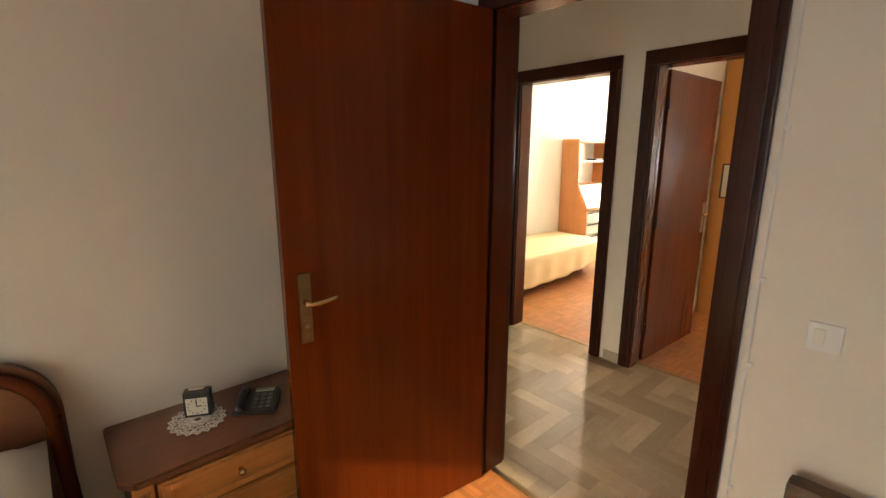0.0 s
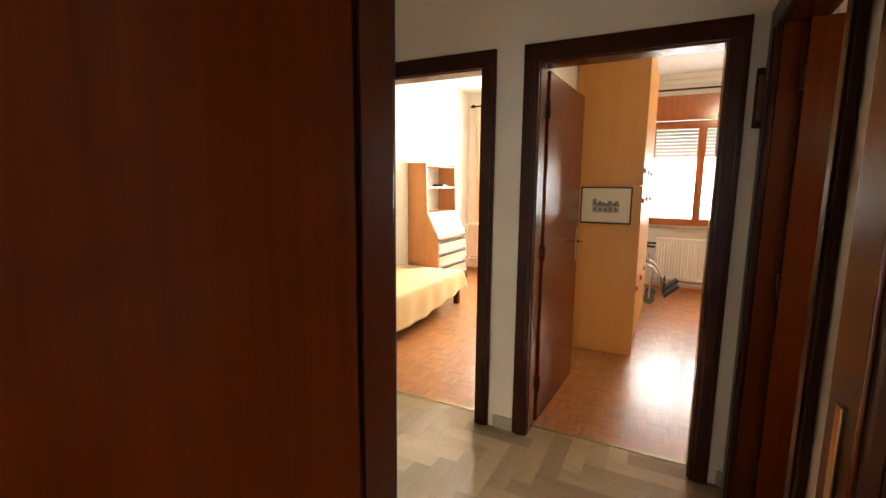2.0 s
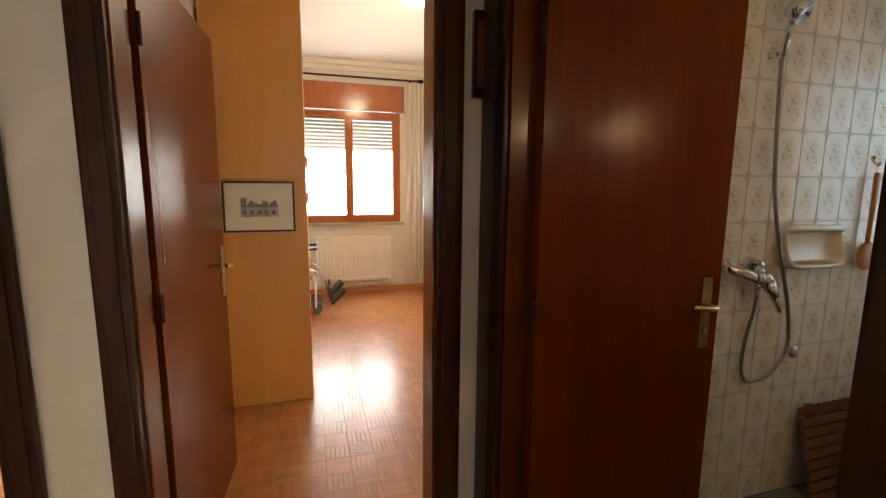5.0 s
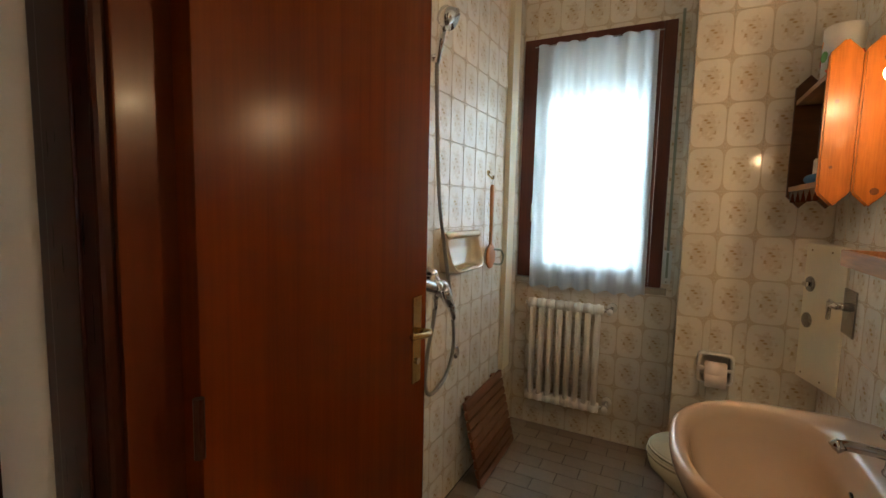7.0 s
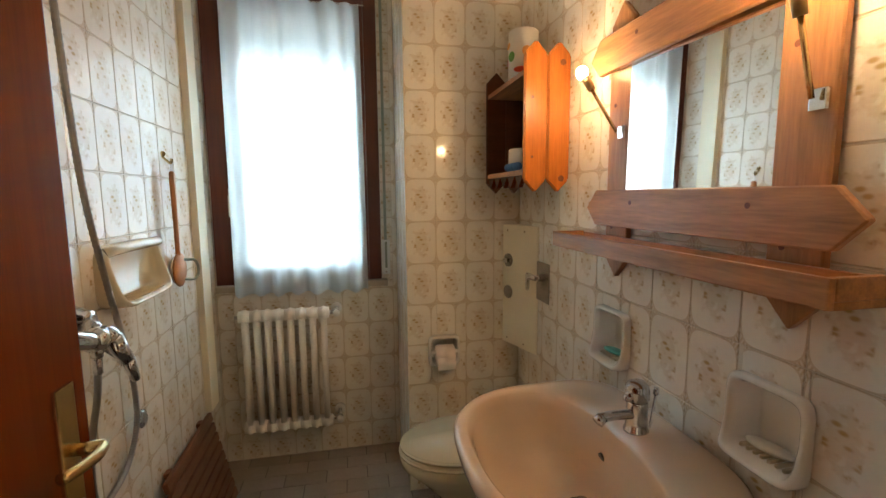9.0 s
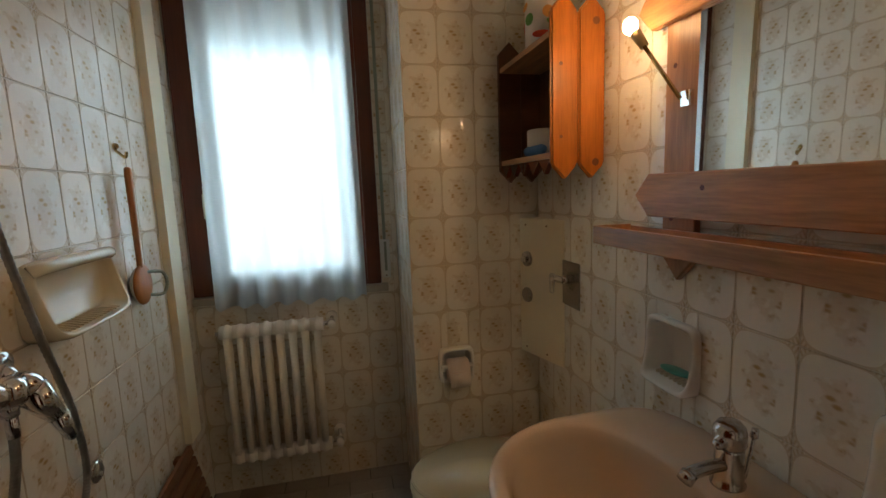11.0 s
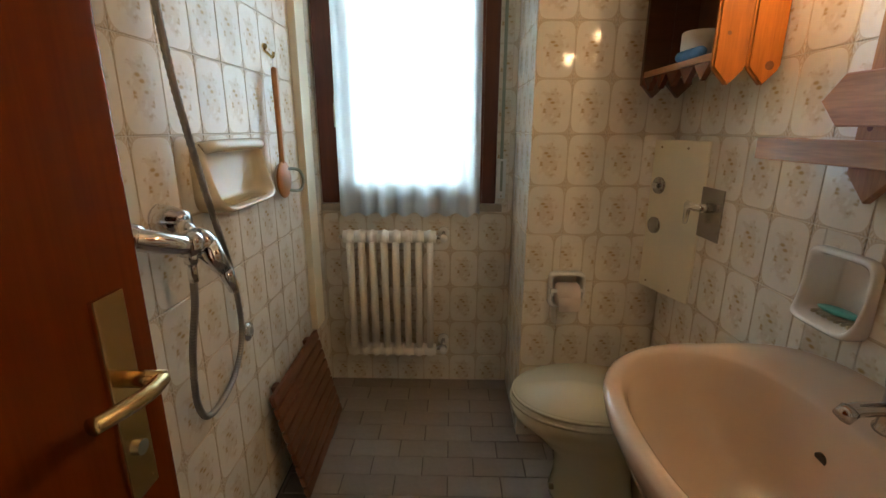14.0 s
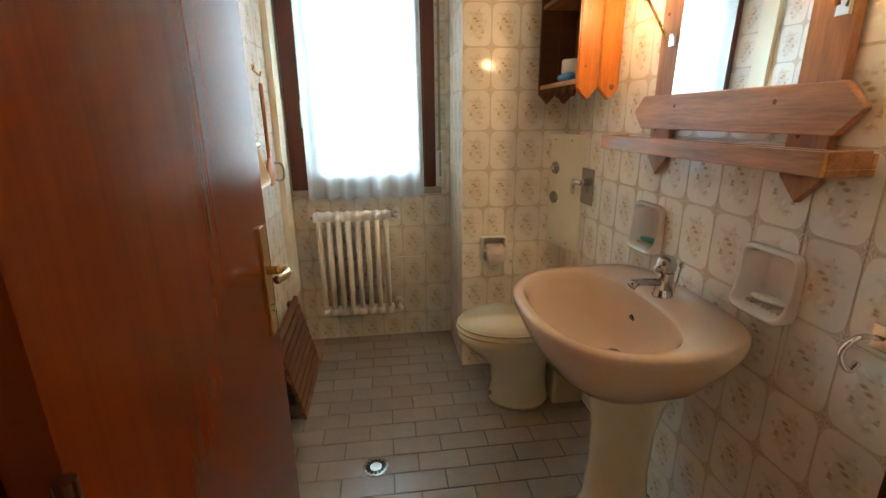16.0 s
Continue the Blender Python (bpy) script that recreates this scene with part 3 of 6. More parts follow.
doorway("door_1", pose(2.80, 6.83, 0), 0.87, 0.12, "dark wooden doorway between bedroom and corridor", strike=(0.866, 0.055, 1.0))
doorway("door_2", pose(1.66, 8.43, 0), 0.76, 0.12, "dark wooden doorway to the room with a bed")
doorway("door_3", pose(2.755, 8.43, 0), 0.82, 0.12, "dark wooden doorway to the room with a wardrobe")
doorway("door_4", pose(3.75, 8.25, 0, 0, 0, -90), 0.87, 0.112, "dark wooden doorway to the bathroom", casings=(0.17, 0.09))
door_leaf("bedroom_door", (2.790, 6.795), (2.687, 5.96), 0.86, "open mahogany veneer door with a brass lever handle")
door_leaf("room_door", (2.742, 8.590), (2.783, 9.42), 0.84, "open mahogany veneer door standing against a wardrobe")
door_leaf("bathroom_door", (3.818, 8.224), (4.51, 8.240), 0.697, "open mahogany veneer bathroom door with a brass lever handle", handle=M["brass"])
for nm, sp in (("threshold_one", (1.63, 2.45, 8.535, 8.562)), ("threshold_two", (2.725, 3.605, 8.535, 8.562)), ("threshold_three", (2.77, 3.70, 6.86, 6.885))):
    single(nm, boxes((*sp, -0.004, 0.0035), bevel=0.0015), M["bronze"], "thin dark metal threshold strip", "threshold", kind="structure")
for nm, sp in (("baseboard_north", (2.54, 2.665, 8.418, 8.43)), ("baseboard_north_east", (3.70, 3.75, 8.418, 8.43)), ("baseboard_bath_side", (3.738, 3.75, 6.95, 7.285)),
               ("baseboard_south", (0.67, 2.70, 6.95, 6.962))):
    single(nm, boxes((*sp, 0, 0.075), bevel=0.002), M["marble_base"], "low marble skirting", "baseboard", kind="structure")
for nm, sp in (("baseboard_room_three", (2.62, 4.85, 12.988, 13.0)), ("baseboard_room_two", (0.33, 2.52, 12.988, 13.0))):
    single(nm, boxes((*sp, 0, 0.06), bevel=0.002), M["cherry"], "low wooden skirting", "baseboard", kind="structure")
single("trim_cornice", boxes((2.62, 4.85, 12.93, 13.0, 2.86, 2.93), (2.62, 4.85, 12.965, 13.0, 2.80, 2.86), bevel=0.008), M["ceiling"], "white moulded plaster cornice", "trim", kind="structure")


def casement_window(name, x0, x1, z0, z1, y, material, label, shutter_to, pelmet=True):
    """A two-leaf window in the north wall, with its roller shutter part lowered behind it."""
    r = root(name, ((x0 + x1) / 2, y, z0), label, "window", kind="structure")
    f = 0.055
    bm = boxes((x0, x0 + f, y - 0.03, y + 0.06, z0, z1), (x1 - f, x1, y - 0.03, y + 0.06, z0, z1), (x0 + f, x1 - f, y - 0.03, y + 0.06, z0, z0 + f), (x0 + f, x1 - f, y - 0.03, y + 0.06, z1 - f, z1), bevel=0.005)
    part("window_frame", bm, material, r)
    mid = (x0 + x1) / 2
    for a, b in ((x0 + f, mid), (mid, x1 - f)):
        s = 0.048
        bm = boxes((a, a + s, y - 0.045, y + 0.0, z0 + f, z1 - f), (b - s, b, y - 0.045, y + 0.0, z0 + f, z1 - f), (a + s, b - s, y - 0.045, y, z0 + f, z0 + f + s), (a + s, b - s, y - 0.045, y, z1 - f - s, z1 - f), bevel=0.004)
        sash = part("sash", bm, material, r)
        pane = part("pane", boxes((a + s, b - s, y - 0.025, y - 0.019, z0 + f + s, z1 - f - s)), M["glass"], sash)
        pane.visible_shadow = False
    bm = bmesh.new()
    cyl(bm, (mid, y - 0.045, 1.45), (mid, y - 0.085, 1.45), 0.009)
    box(bm, mid - 0.008, mid + 0.008, y - 0.092, y - 0.080, 1.34, 1.46, bevel=0.003)
    part("window_handle", bm, M["brass"], r)
    part("window_sill", boxes((x0 - 0.04, x1 + 0.04, y - 0.10, y + 0.02, z0 - 0.035, z0), bevel=0.004), M["sill"], r, "beige stone sill")
    z = z1 - 0.01
    while z > shutter_to:
        part("shutter_slat", boxes((x0 + 0.02, x1 - 0.02, y + 0.115, y + 0.128, z - 0.040, z - 0.004), bevel=0.003), M["shutter"], r)
        z -= 0.046
    if pelmet:
        bm = boxes((x0 - 0.05, x1 + 0.05, y - 0.055, y - 0.03, z1 + 0.004, z1 + 0.33), (x0 - 0.06, x1 + 0.06, y - 0.068, y - 0.03, z1 + 0.004, z1 + 0.03), bevel=0.004)
        part("shutter_box", bm, material, r, "glossy wooden roller shutter box")
    return r


casement_window("window_1", 3.05, 4.37, 0.92, 2.33, 13.03, M["window_wood"], "varnished wooden window with a half-lowered roller shutter", 1.86)
casement_window("window_2", 0.78, 1.98, 0.92, 2.33, 13.03, M["window_wood"], "varnished wooden window with its shutter raised", 2.25)


def drape(name, pts_x, y, z0, z1, depth, waves, material, label, parent=None, axis="x", flare=0.0, taper=1.0):
    """Hanging cloth in soft folds between two places."""
    a, b = pts_x
    nx, nz = waves * 10, 18
    grid = []
    bm = bmesh.new()
    for j in range(nz + 1):
        v = j / nz
        z = z1 + (z0 - z1) * v
        row = []
        for i in range(nx + 1):
            u = i / nx
            w = a + (b - a) * u
            fold = math.sin(u * waves * 2 * math.pi + 0.7 * math.sin(u * 9) + 0.5 * v) * depth * (0.55 + 0.45 * v) + 0.4 * depth * math.sin(u * 23 + 2 * v)
            c = (a + b) / 2
            w = c + (w - c) * (1 + flare * v)
            zz = z + (0.006 * math.sin(u * waves * 6.3) if j == nz else 0)
            row.append(bm.verts.new((w, y + fold, zz) if axis == "x" else (y + fold, w, zz)))
        grid.append(row)
    for j in range(nz):
        for i in range(nx):
            bm.faces.new((grid[j][i], grid[j][i + 1], grid[j + 1][i + 1], grid[j + 1][i]))
    smooth(bm)
    if parent:
        return part(name, bm, material, parent)
    return single(name, bm, material, label, "curtain")


def curtain_rod(x0, x1, y, z, label):
    r = root("curtain_rod", ((x0 + x1) / 2, y, z), label, "curtain rod")
    bm = bmesh.new()
    cyl(bm, (x0, y, z), (x1, y, z), 0.012)
    part("pole", smooth(bm), M["casing"], r)
    for x in (x0, x1):
        bm = bmesh.new()
        ball(bm, (x, y, z), 0.026, 1.7, 1, 1)
        part("finial", smooth(bm), M["casing"], r)
    for x in (x0 + 0.12, x1 - 0.12):
        part("bracket", boxes((x - 0.008, x + 0.008, y, 13.0, z - 0.012, z + 0.012), bevel=0.003), M["casing"], r)
    return r


curtain_rod(2.75, 4.62, 12.90, 2.72, "dark wooden curtain rod above the window")
curtain_rod(0.44, 2.30, 12.90, 2.70, "dark wooden curtain rod with round ends")
drape("drape", (4.42, 4.72), 12.90, 0.12, 2.69, 0.022, 5, M["white_curtain"], "white drape gathered beside the window")
drape("drape", (0.50, 0.80), 12.90, 0.10, 2.67, 0.022, 4, M["peach"], "peach curtain gathered beside the window")


def column_radiator(name, along, a0, a1, at, z0, z1, n, label, depth=0.09, r_col=0.0125):
    """A column radiator along x or y: n columns between rounded headers."""
    r = root(name, ((a0 + a1) / 2, at, z0) if along == "x" else (at, (a0 + a1) / 2, z0), label, "radiator")

    def W(a, o, z):
        return (a, at + o, z) if along == "x" else (at + o, a, z)
    step = (a1 - a0) / n
    for i in range(n):
        c = a0 + (i + 0.5) * step
        bm = bmesh.new()
        for o in (-depth * 0.16, depth * 0.16):
            cyl(bm, W(c, o, z0 + 0.03), W(c, o, z1 - 0.03), r_col, seg=12)
        for z in (z0 + 0.028, z1 - 0.028):
            cyl(bm, W(c - step * 0.5, 0, z), W(c + step * 0.5, 0, z), 0.029, seg=18)
            if along == "x":
                ball(bm, W(c, 0, z), 0.034, step / 0.078, depth / 0.085, 1.0, 14, 8)
            else:
                ball(bm, W(c, 0, z), 0.034, depth / 0.085, step / 0.078, 1.0, 14, 8)
        part("column", smooth(bm), M["radiator"], r)
    return r


def panel_radiator(x0, x1, y, z0, z1, n):
    """A flat steel radiator whose face is pressed into upright channels."""
    r = root("radiator", ((x0 + x1) / 2, y, z0), "cream-white ribbed panel radiator below the window", "radiator")
    part("panel", boxes((x0, x1, y - 0.012, y + 0.030, z0, z1), bevel=0.006), M["radiator"], r)
    part("top_rail", boxes((x0 - 0.004, x1 + 0.004, y - 0.024, y + 0.034, z1 - 0.036, z1 + 0.004), bevel=0.008), M["radiator"], r)
    part("bottom_rail", boxes((x0 - 0.004, x1 + 0.004, y - 0.024, y + 0.034, z0 - 0.004, z0 + 0.036), bevel=0.008), M["radiator"], r)
    step = (x1 - x0) / n
    for i in range(n):
        c = x0 + (i + 0.5) * step
        bm = bmesh.new()
        prism(bm, [(c - step * 0.40, y - 0.0125), (c - step * 0.26, y - 0.021), (c + step * 0.26, y - 0.021), (c + step * 0.40, y - 0.0125)], "z", z0 + 0.037, z1 - 0.037)
        part("rib", bm, M["radiator"], r)
    bm = bmesh.new()
    cyl(bm, (x0 - 0.03, y + 0.01, z0 - 0.055), (x1 + 0.03, y + 0.01, z0 - 0.055), 0.011)
    for x in (x0 + 0.02, x1 - 0.02):
        cyl(bm, (x, y + 0.01, z0 - 0.055), (x, y + 0.01, z0), 0.009)
    part("pipe", smooth(bm), M["radiator"], r)
    for x in (x0 + 0.2, x1 - 0.2):
        part("bracket", boxes((x - 0.01, x + 0.01, y + 0.030, 13.0, z1 - 0.15, z1 - 0.12)), M["radiator"], r)
    return r


panel_radiator(3.26, 4.22, 12.93, 0.17, 0.745, 26)

# ---- room with the wardrobe ----
def wardrobe():
    r = root("wardrobe", (2.91, 10.9, 0), "honey-coloured laminate wardrobe wall with red handle tips", "wardrobe")
    part("side_panel", boxes((2.63, 3.19, 10.05, 10.075, 0.0, 1.452), bevel=0.002), M["birch"], r)
    part("upper_side_panel", boxes((2.63, 3.19, 10.05, 10.075, 1.456, 2.66), bevel=0.002), M["birch"], r)
    part("body", boxes((2.63, 3.165, 10.076, 11.75, 0.06, 2.655)), M["birch"], r)
    part("plinth", boxes((2.63, 3.15, 10.076, 11.75, 0.0, 0.058)), M["casing"], r)
    for i in range(3):
        y0 = 10.08 + i * 0.557
        for z0, z1 in ((0.07, 0.70), (0.705, 1.45), (1.457, 2.65)):
            d = part("door", boxes((3.167, 3.187, y0, y0 + 0.553, z0, z1), bevel=0.003), M["birch"], r)
            zc = z1 - 0.12 if z0 < 1 else z0 + 0.12
            bm = boxes((3.188, 3.204, y0 + 0.03, y0 + 0.042, zc - 0.022, zc + 0.022), bevel=0.003)
            part("handle", bm, M["red"], d, "small red handle")
    return r


wardrobe()


def framed_print():
    x0, x1, z0, z1, y = 2.705, 3.118, 1.132, 1.442, 10.05
    r = root("framed_print", ((x0 + x1) / 2, y, z0), "framed grey town engraving hung on the wardrobe side", "picture")
    f = 0.012
    bm = boxes((x0, x0 + f, y - 0.018, y - 0.002, z0, z1), (x1 - f, x1, y - 0.018, y - 0.002, z0, z1), (x0 + f, x1 - f, y - 0.018, y - 0.002, z0, z0 + f), (x0 + f, x1 - f, y - 0.018, y - 0.002, z1 - f, z1), bevel=0.002)
    part("frame", bm, M["frame"], r, "thin black frame")
    mount = part("mount", boxes((x0 + f, x1 - f, y - 0.010, y - 0.004, z0 + f, z1 - f)), M["print"], r, "ivory mount")
    rnd = random.Random(4)
    cx, cz = (x0 + x1) / 2, (z0 + z1) / 2
    bm = bmesh.new()
    for i in range(26):
        x = cx - 0.105 + i * 0.0082
        h = 0.016 + 0.03 * rnd.random() + (0.035 if i < 4 else 0)
        box(bm, x, x + 0.0074, y - 0.0112, y - 0.0100, cz - 0.005, cz - 0.005 + h)
    part("engraving", bm, M["ink"], mount)
    bm = boxes((cx - 0.108, cx + 0.108, y - 0.0108, y - 0.0100, cz - 0.062, cz - 0.006))
    part("engraving", bm, M["ink_light"], mount)
    bm = bmesh.new()
    for k in range(5):
        prism(bm, [(cx - 0.085 + k * 0.042 + 0.014 * math.cos(a), cz - 0.045 + 0.022 * math.sin(a)) for a in [math.pi * q / 8 for q in range(9)]], "y", y - 0.0116, y - 0.0109)
    for k in range(6):
        box(bm, cx - 0.105 + 0.01 * k, cx + 0.03 + 0.012 * k, y - 0.0114, y - 0.0109, cz - 0.061 + k * 0.0028, cz - 0.0600 + k * 0.0028)
    part("engraving", bm, M["ink"], mount)
    return r


framed_print()


def ceiling_lamp():
    r = root("ceiling_lamp", (4.04, 10.62, 2.78), "lit round white glass ceiling lamp", "lamp")
    bm = bmesh.new()
    lathe(bm, [(0.05, 0.0), (0.12, 0.02), (0.165, 0.06), (0.17, 0.09), (0.15, 0.11)], (4.04, 10.62, 2.78))
    part("shade", smooth(bm), M["globe"], r)
    bm = bmesh.new()
    cyl(bm, (4.04, 10.62, 2.891), (4.04, 10.62, 2.93), 0.10)
    part("ceiling_rose", bm, M["plastic"], r)


ceiling_lamp()


def wheelchair():
    r = root("wheelchair", (3.10, 12.25, 0), "folding wheelchair with chrome frame and black foot pads", "wheelchair")
    for y in (11.98, 12.48):
        bm = bmesh.new()
        tor = []
        for k in range(33):
            a = 2 * math.pi * k / 32
            tor.append((2.96 + 0.15 * math.cos(a), y, 0.166 + 0.15 * math.sin(a)))
        tube(bm, tor, 0.016, 8)
        w = part("rear_wheel", smooth(bm), M["rubber"], r)
        bm = bmesh.new()
        for k in range(8):
            a = 2 * math.pi * k / 8
            cyl(bm, (2.96, y, 0.166), (2.96 + 0.14 * math.cos(a), y, 0.166 + 0.14 * math.sin(a)), 0.003, seg=6)
        cyl(bm, (2.96, y - 0.02, 0.166), (2.96, y + 0.02, 0.166), 0.025)
        part("spokes", bm, M["chrome"], w)
    for y in (12.04, 12.42):
        bm = bmesh.new()
        tube(bm, spline([(2.80, y, 0.95), (2.86, y, 0.90), (2.86, y, 0.50), (3.18, y, 0.50), (3.30, y, 0.42), (3.38, y, 0.18)]), 0.011, 8)
        tube(bm, [(2.86, y, 0.70), (3.16, y, 0.70), (3.20, y, 0.50)], 0.010, 8)
        part("side_frame", smooth(bm), M["chrome"], r)
        part("armrest", boxes((2.90, 3.27, y - 0.025, y + 0.025, 0.71, 0.74), bevel=0.008), M["black"], r)
        bm = bmesh.new()
        cyl(bm, (3.24, y - 0.016, 0.070), (3.24, y + 0.016, 0.070), 0.068, seg=24)
        caster = part("caster", bm, M["rubber"], r, "grey rubber caster wheel")
        bm = boxes((3.23, 3.25, y - 0.024, y + 0.024, 0.075, 0.42))
        part("fork", bm, M["chrome"], caster)
        bm = bmesh.new()
        box(bm, -0.105, 0.105, -0.085, 0.085, -0.016, 0.016, bevel=0.008, m=pose(3.47, y - 0.03, 0.205, 0, -42, 8))
        part("foot_pad", bm, M["black"], r, "black foot pad")
        part("calf_pad", boxes((3.385, 3.41, y - 0.06, y + 0.06, 0.16, 0.30), bevel=0.01), M["black"], r)
    part("seat", boxes((2.87, 3.20, 12.05, 12.41, 0.485, 0.505), bevel=0.006), M["black"], r)
    part("backrest", boxes((2.85, 2.875, 12.05, 12.41, 0.52, 0.90), bevel=0.006), M["black"], r)


wheelchair()

# ---- room with the single bed ----
def single_bed():
    r = root("single_bed", (0.78, 10.0, 0), "low single bed under a cream bedspread that hangs to the side", "bed")
    for x in (0.42, 1.13):
        for y in (9.05, 10.90):
            part("leg", boxes((x - 0.03, x + 0.03, y - 0.03, y + 0.03, 0, 0.20), bevel=0.004), M["jamb"], r)
    part("frame", boxes((0.38, 1.17, 9.0, 10.95, 0.20, 0.29), bevel=0.006), M["jamb"], r)
    part("mattress", boxes((0.38, 1.17, 9.0, 10.95, 0.292, 0.395), bevel=0.03), M["sheet"], r)
    bm = bmesh.new()
    nu, nv = 44, 60
    grid = []
    for j in range(nv + 1):
        y = 8.97 + 2.01 * j / nv
        row = []
        for i in range(nu + 1):
            hang = 1.0 - 0.42 * min(1, max(0, (y - 9.7) / 1.25)) ** 1.5
            s = -0.02 + 0.86 * i / 30 if i <= 30 else 0.84 + 0.34 * hang * (i - 30) / 14
            over = s - 0.84
            edge_y = max(0, y - 10.93) + max(0, 9.02 - y)
            if over <= 0:
                x, z = 0.36 + s, 0.415
            else:
                a = min(over / 0.06, math.pi / 2)
                x = 1.20 + 0.02 * math.sin(a) + 0.012 * math.sin(y * 19 + over * 6) * min(1, over * 6) + over * 0.08
                z = 0.415 - max(0, over - 0.02)
            z -= edge_y * 2.0
            z += 0.006 * noise.noise((x * 5, y * 5, 0)) + 0.008 * noise.noise((x * 2, y * 2, 3))
            row.append(bm.verts.new((x, y, z)))
        grid.append(row)
    for j in range(nv):
        for i in range(nu):
            bm.faces.new((grid[j][i], grid[j][i + 1], grid[j + 1][i + 1], grid[j + 1][i]))
    bmesh.ops.recalc_face_normals(bm, faces=bm.faces)
    cov = part("bedspread", smooth(bm), M["cover"], r)
    md = cov.modifiers.new("cloth", "SOLIDIFY")
    md.thickness = 0.006
    return r


single_bed()


def bureau():
    x0, y0, y1 = 0.335, 11.06, 11.92
    r = root("writing_bureau", (0.55, 11.5, 0), "cherry bureau with open shelves, pale drop front and drawers", "desk")
    side = [(x0, 0.0), (0.775, 0.0), (0.775, 0.735), (0.62, 1.09), (0.60, 1.72), (x0, 1.72)]
    for y in (y0, y1 - 0.02):
        bm = bmesh.new()
        prism(bm, side, "y", y, y + 0.02)
        part("side_panel", bm, M["cherry"], r)
    part("back_panel", boxes((x0 + 0.002, x0 + 0.012, y0 + 0.021, y1 - 0.021, 0.02, 1.715)), M["desk_white"], r)
    for z in (1.085, 1.42, 1.70):
        part("shelf", boxes((x0 + 0.013, 0.60, y0 + 0.021, y1 - 0.021, z - 0.02, z), bevel=0.002), M["desk_white"] if z > 1.1 and z < 1.6 else M["cherry"], r)
    bm = bmesh.new()
    prism(bm, [(0.768, 0.760), (0.780, 0.768), (0.632, 1.075), (0.618, 1.07)], "y", y0 + 0.022, y1 - 0.022)
    fl = part("drop_front", bm, M["desk_white"], r, "pale laminate drop front")
    for z, x in ((0.98, 0.684), (0.84, 0.750)):
        part("groove", boxes((x - 0.002, x + 0.004, y0 + 0.03, y1 - 0.03, z - 0.004, z + 0.004)), M["black"], fl)
    part("writing_top", boxes((x0 + 0.013, 0.795, y0 + 0.021, y1 - 0.021, 0.738, 0.757), bevel=0.003), M["cherry"], r)
    for k in range(4):
        z0 = 0.05 + k * 0.17
        d = part("drawer", boxes((0.50, 0.790, y0 + 0.023, y1 - 0.023, z0, z0 + 0.150), bevel=0.003), M["desk_white"], r)
        part("pull", boxes((0.7905, 0.798, y0 + 0.03, y1 - 0.03, z0 + 0.128, z0 + 0.149), bevel=0.002), M["black"], d, "dark pull rail")
    return r


bureau()
for y, h, x in ((11.20, 0.02, 0.47), (11.75, 0.03, 0.46)):
    single("book", boxes((x - 0.08, x + 0.08, y - 0.10, y + 0.10, 1.4205, 1.4205 + h), bevel=0.003), M["frame"] if h > 0.025 else M["sheet"], "closed book lying on the bureau shelf", "book")


def walking_frame():
    r = root("walking_frame", (0.72, 12.35, 0), "folded chrome walking frame beside the bureau", "walking frame")
    for y in (12.25, 12.38):
        bm = bmesh.new()
        tube(bm, spline([(0.60, y, 0.02), (0.62, y, 0.70), (0.66, y, 0.84), (0.78, y, 0.86), (0.86, y, 0.78), (0.90, y, 0.02)]), 0.012, 8)
        f = part("frame_tube", smooth(bm), M["chrome"], r)
        bm = bmesh.new()
        tube(bm, [(0.63, y, 0.35), (0.885, y, 0.35)], 0.009, 8)
        part("crossbar", bm, M["chrome"], f)
        for x in (0.60, 0.90):
            bm = bmesh.new()
            cyl(bm, (x, y, 0.0), (x, y, 0.04), 0.016)
            part("rubber_foot", bm, M["rubber"], f)


walking_frame()

# ---- corridor ----
pl = root("wall_plaque", (3.715, 8.43, 1.70), "small dark framed plaque hung beside the door", "picture")
part("frame", boxes((3.694, 3.742, 8.405, 8.429, 1.70, 1.95), bevel=0.003), M["casing"], pl)
part("insert", boxes((3.703, 3.733, 8.4035, 8.4049, 1.73, 1.92)), M["walnut"], pl)

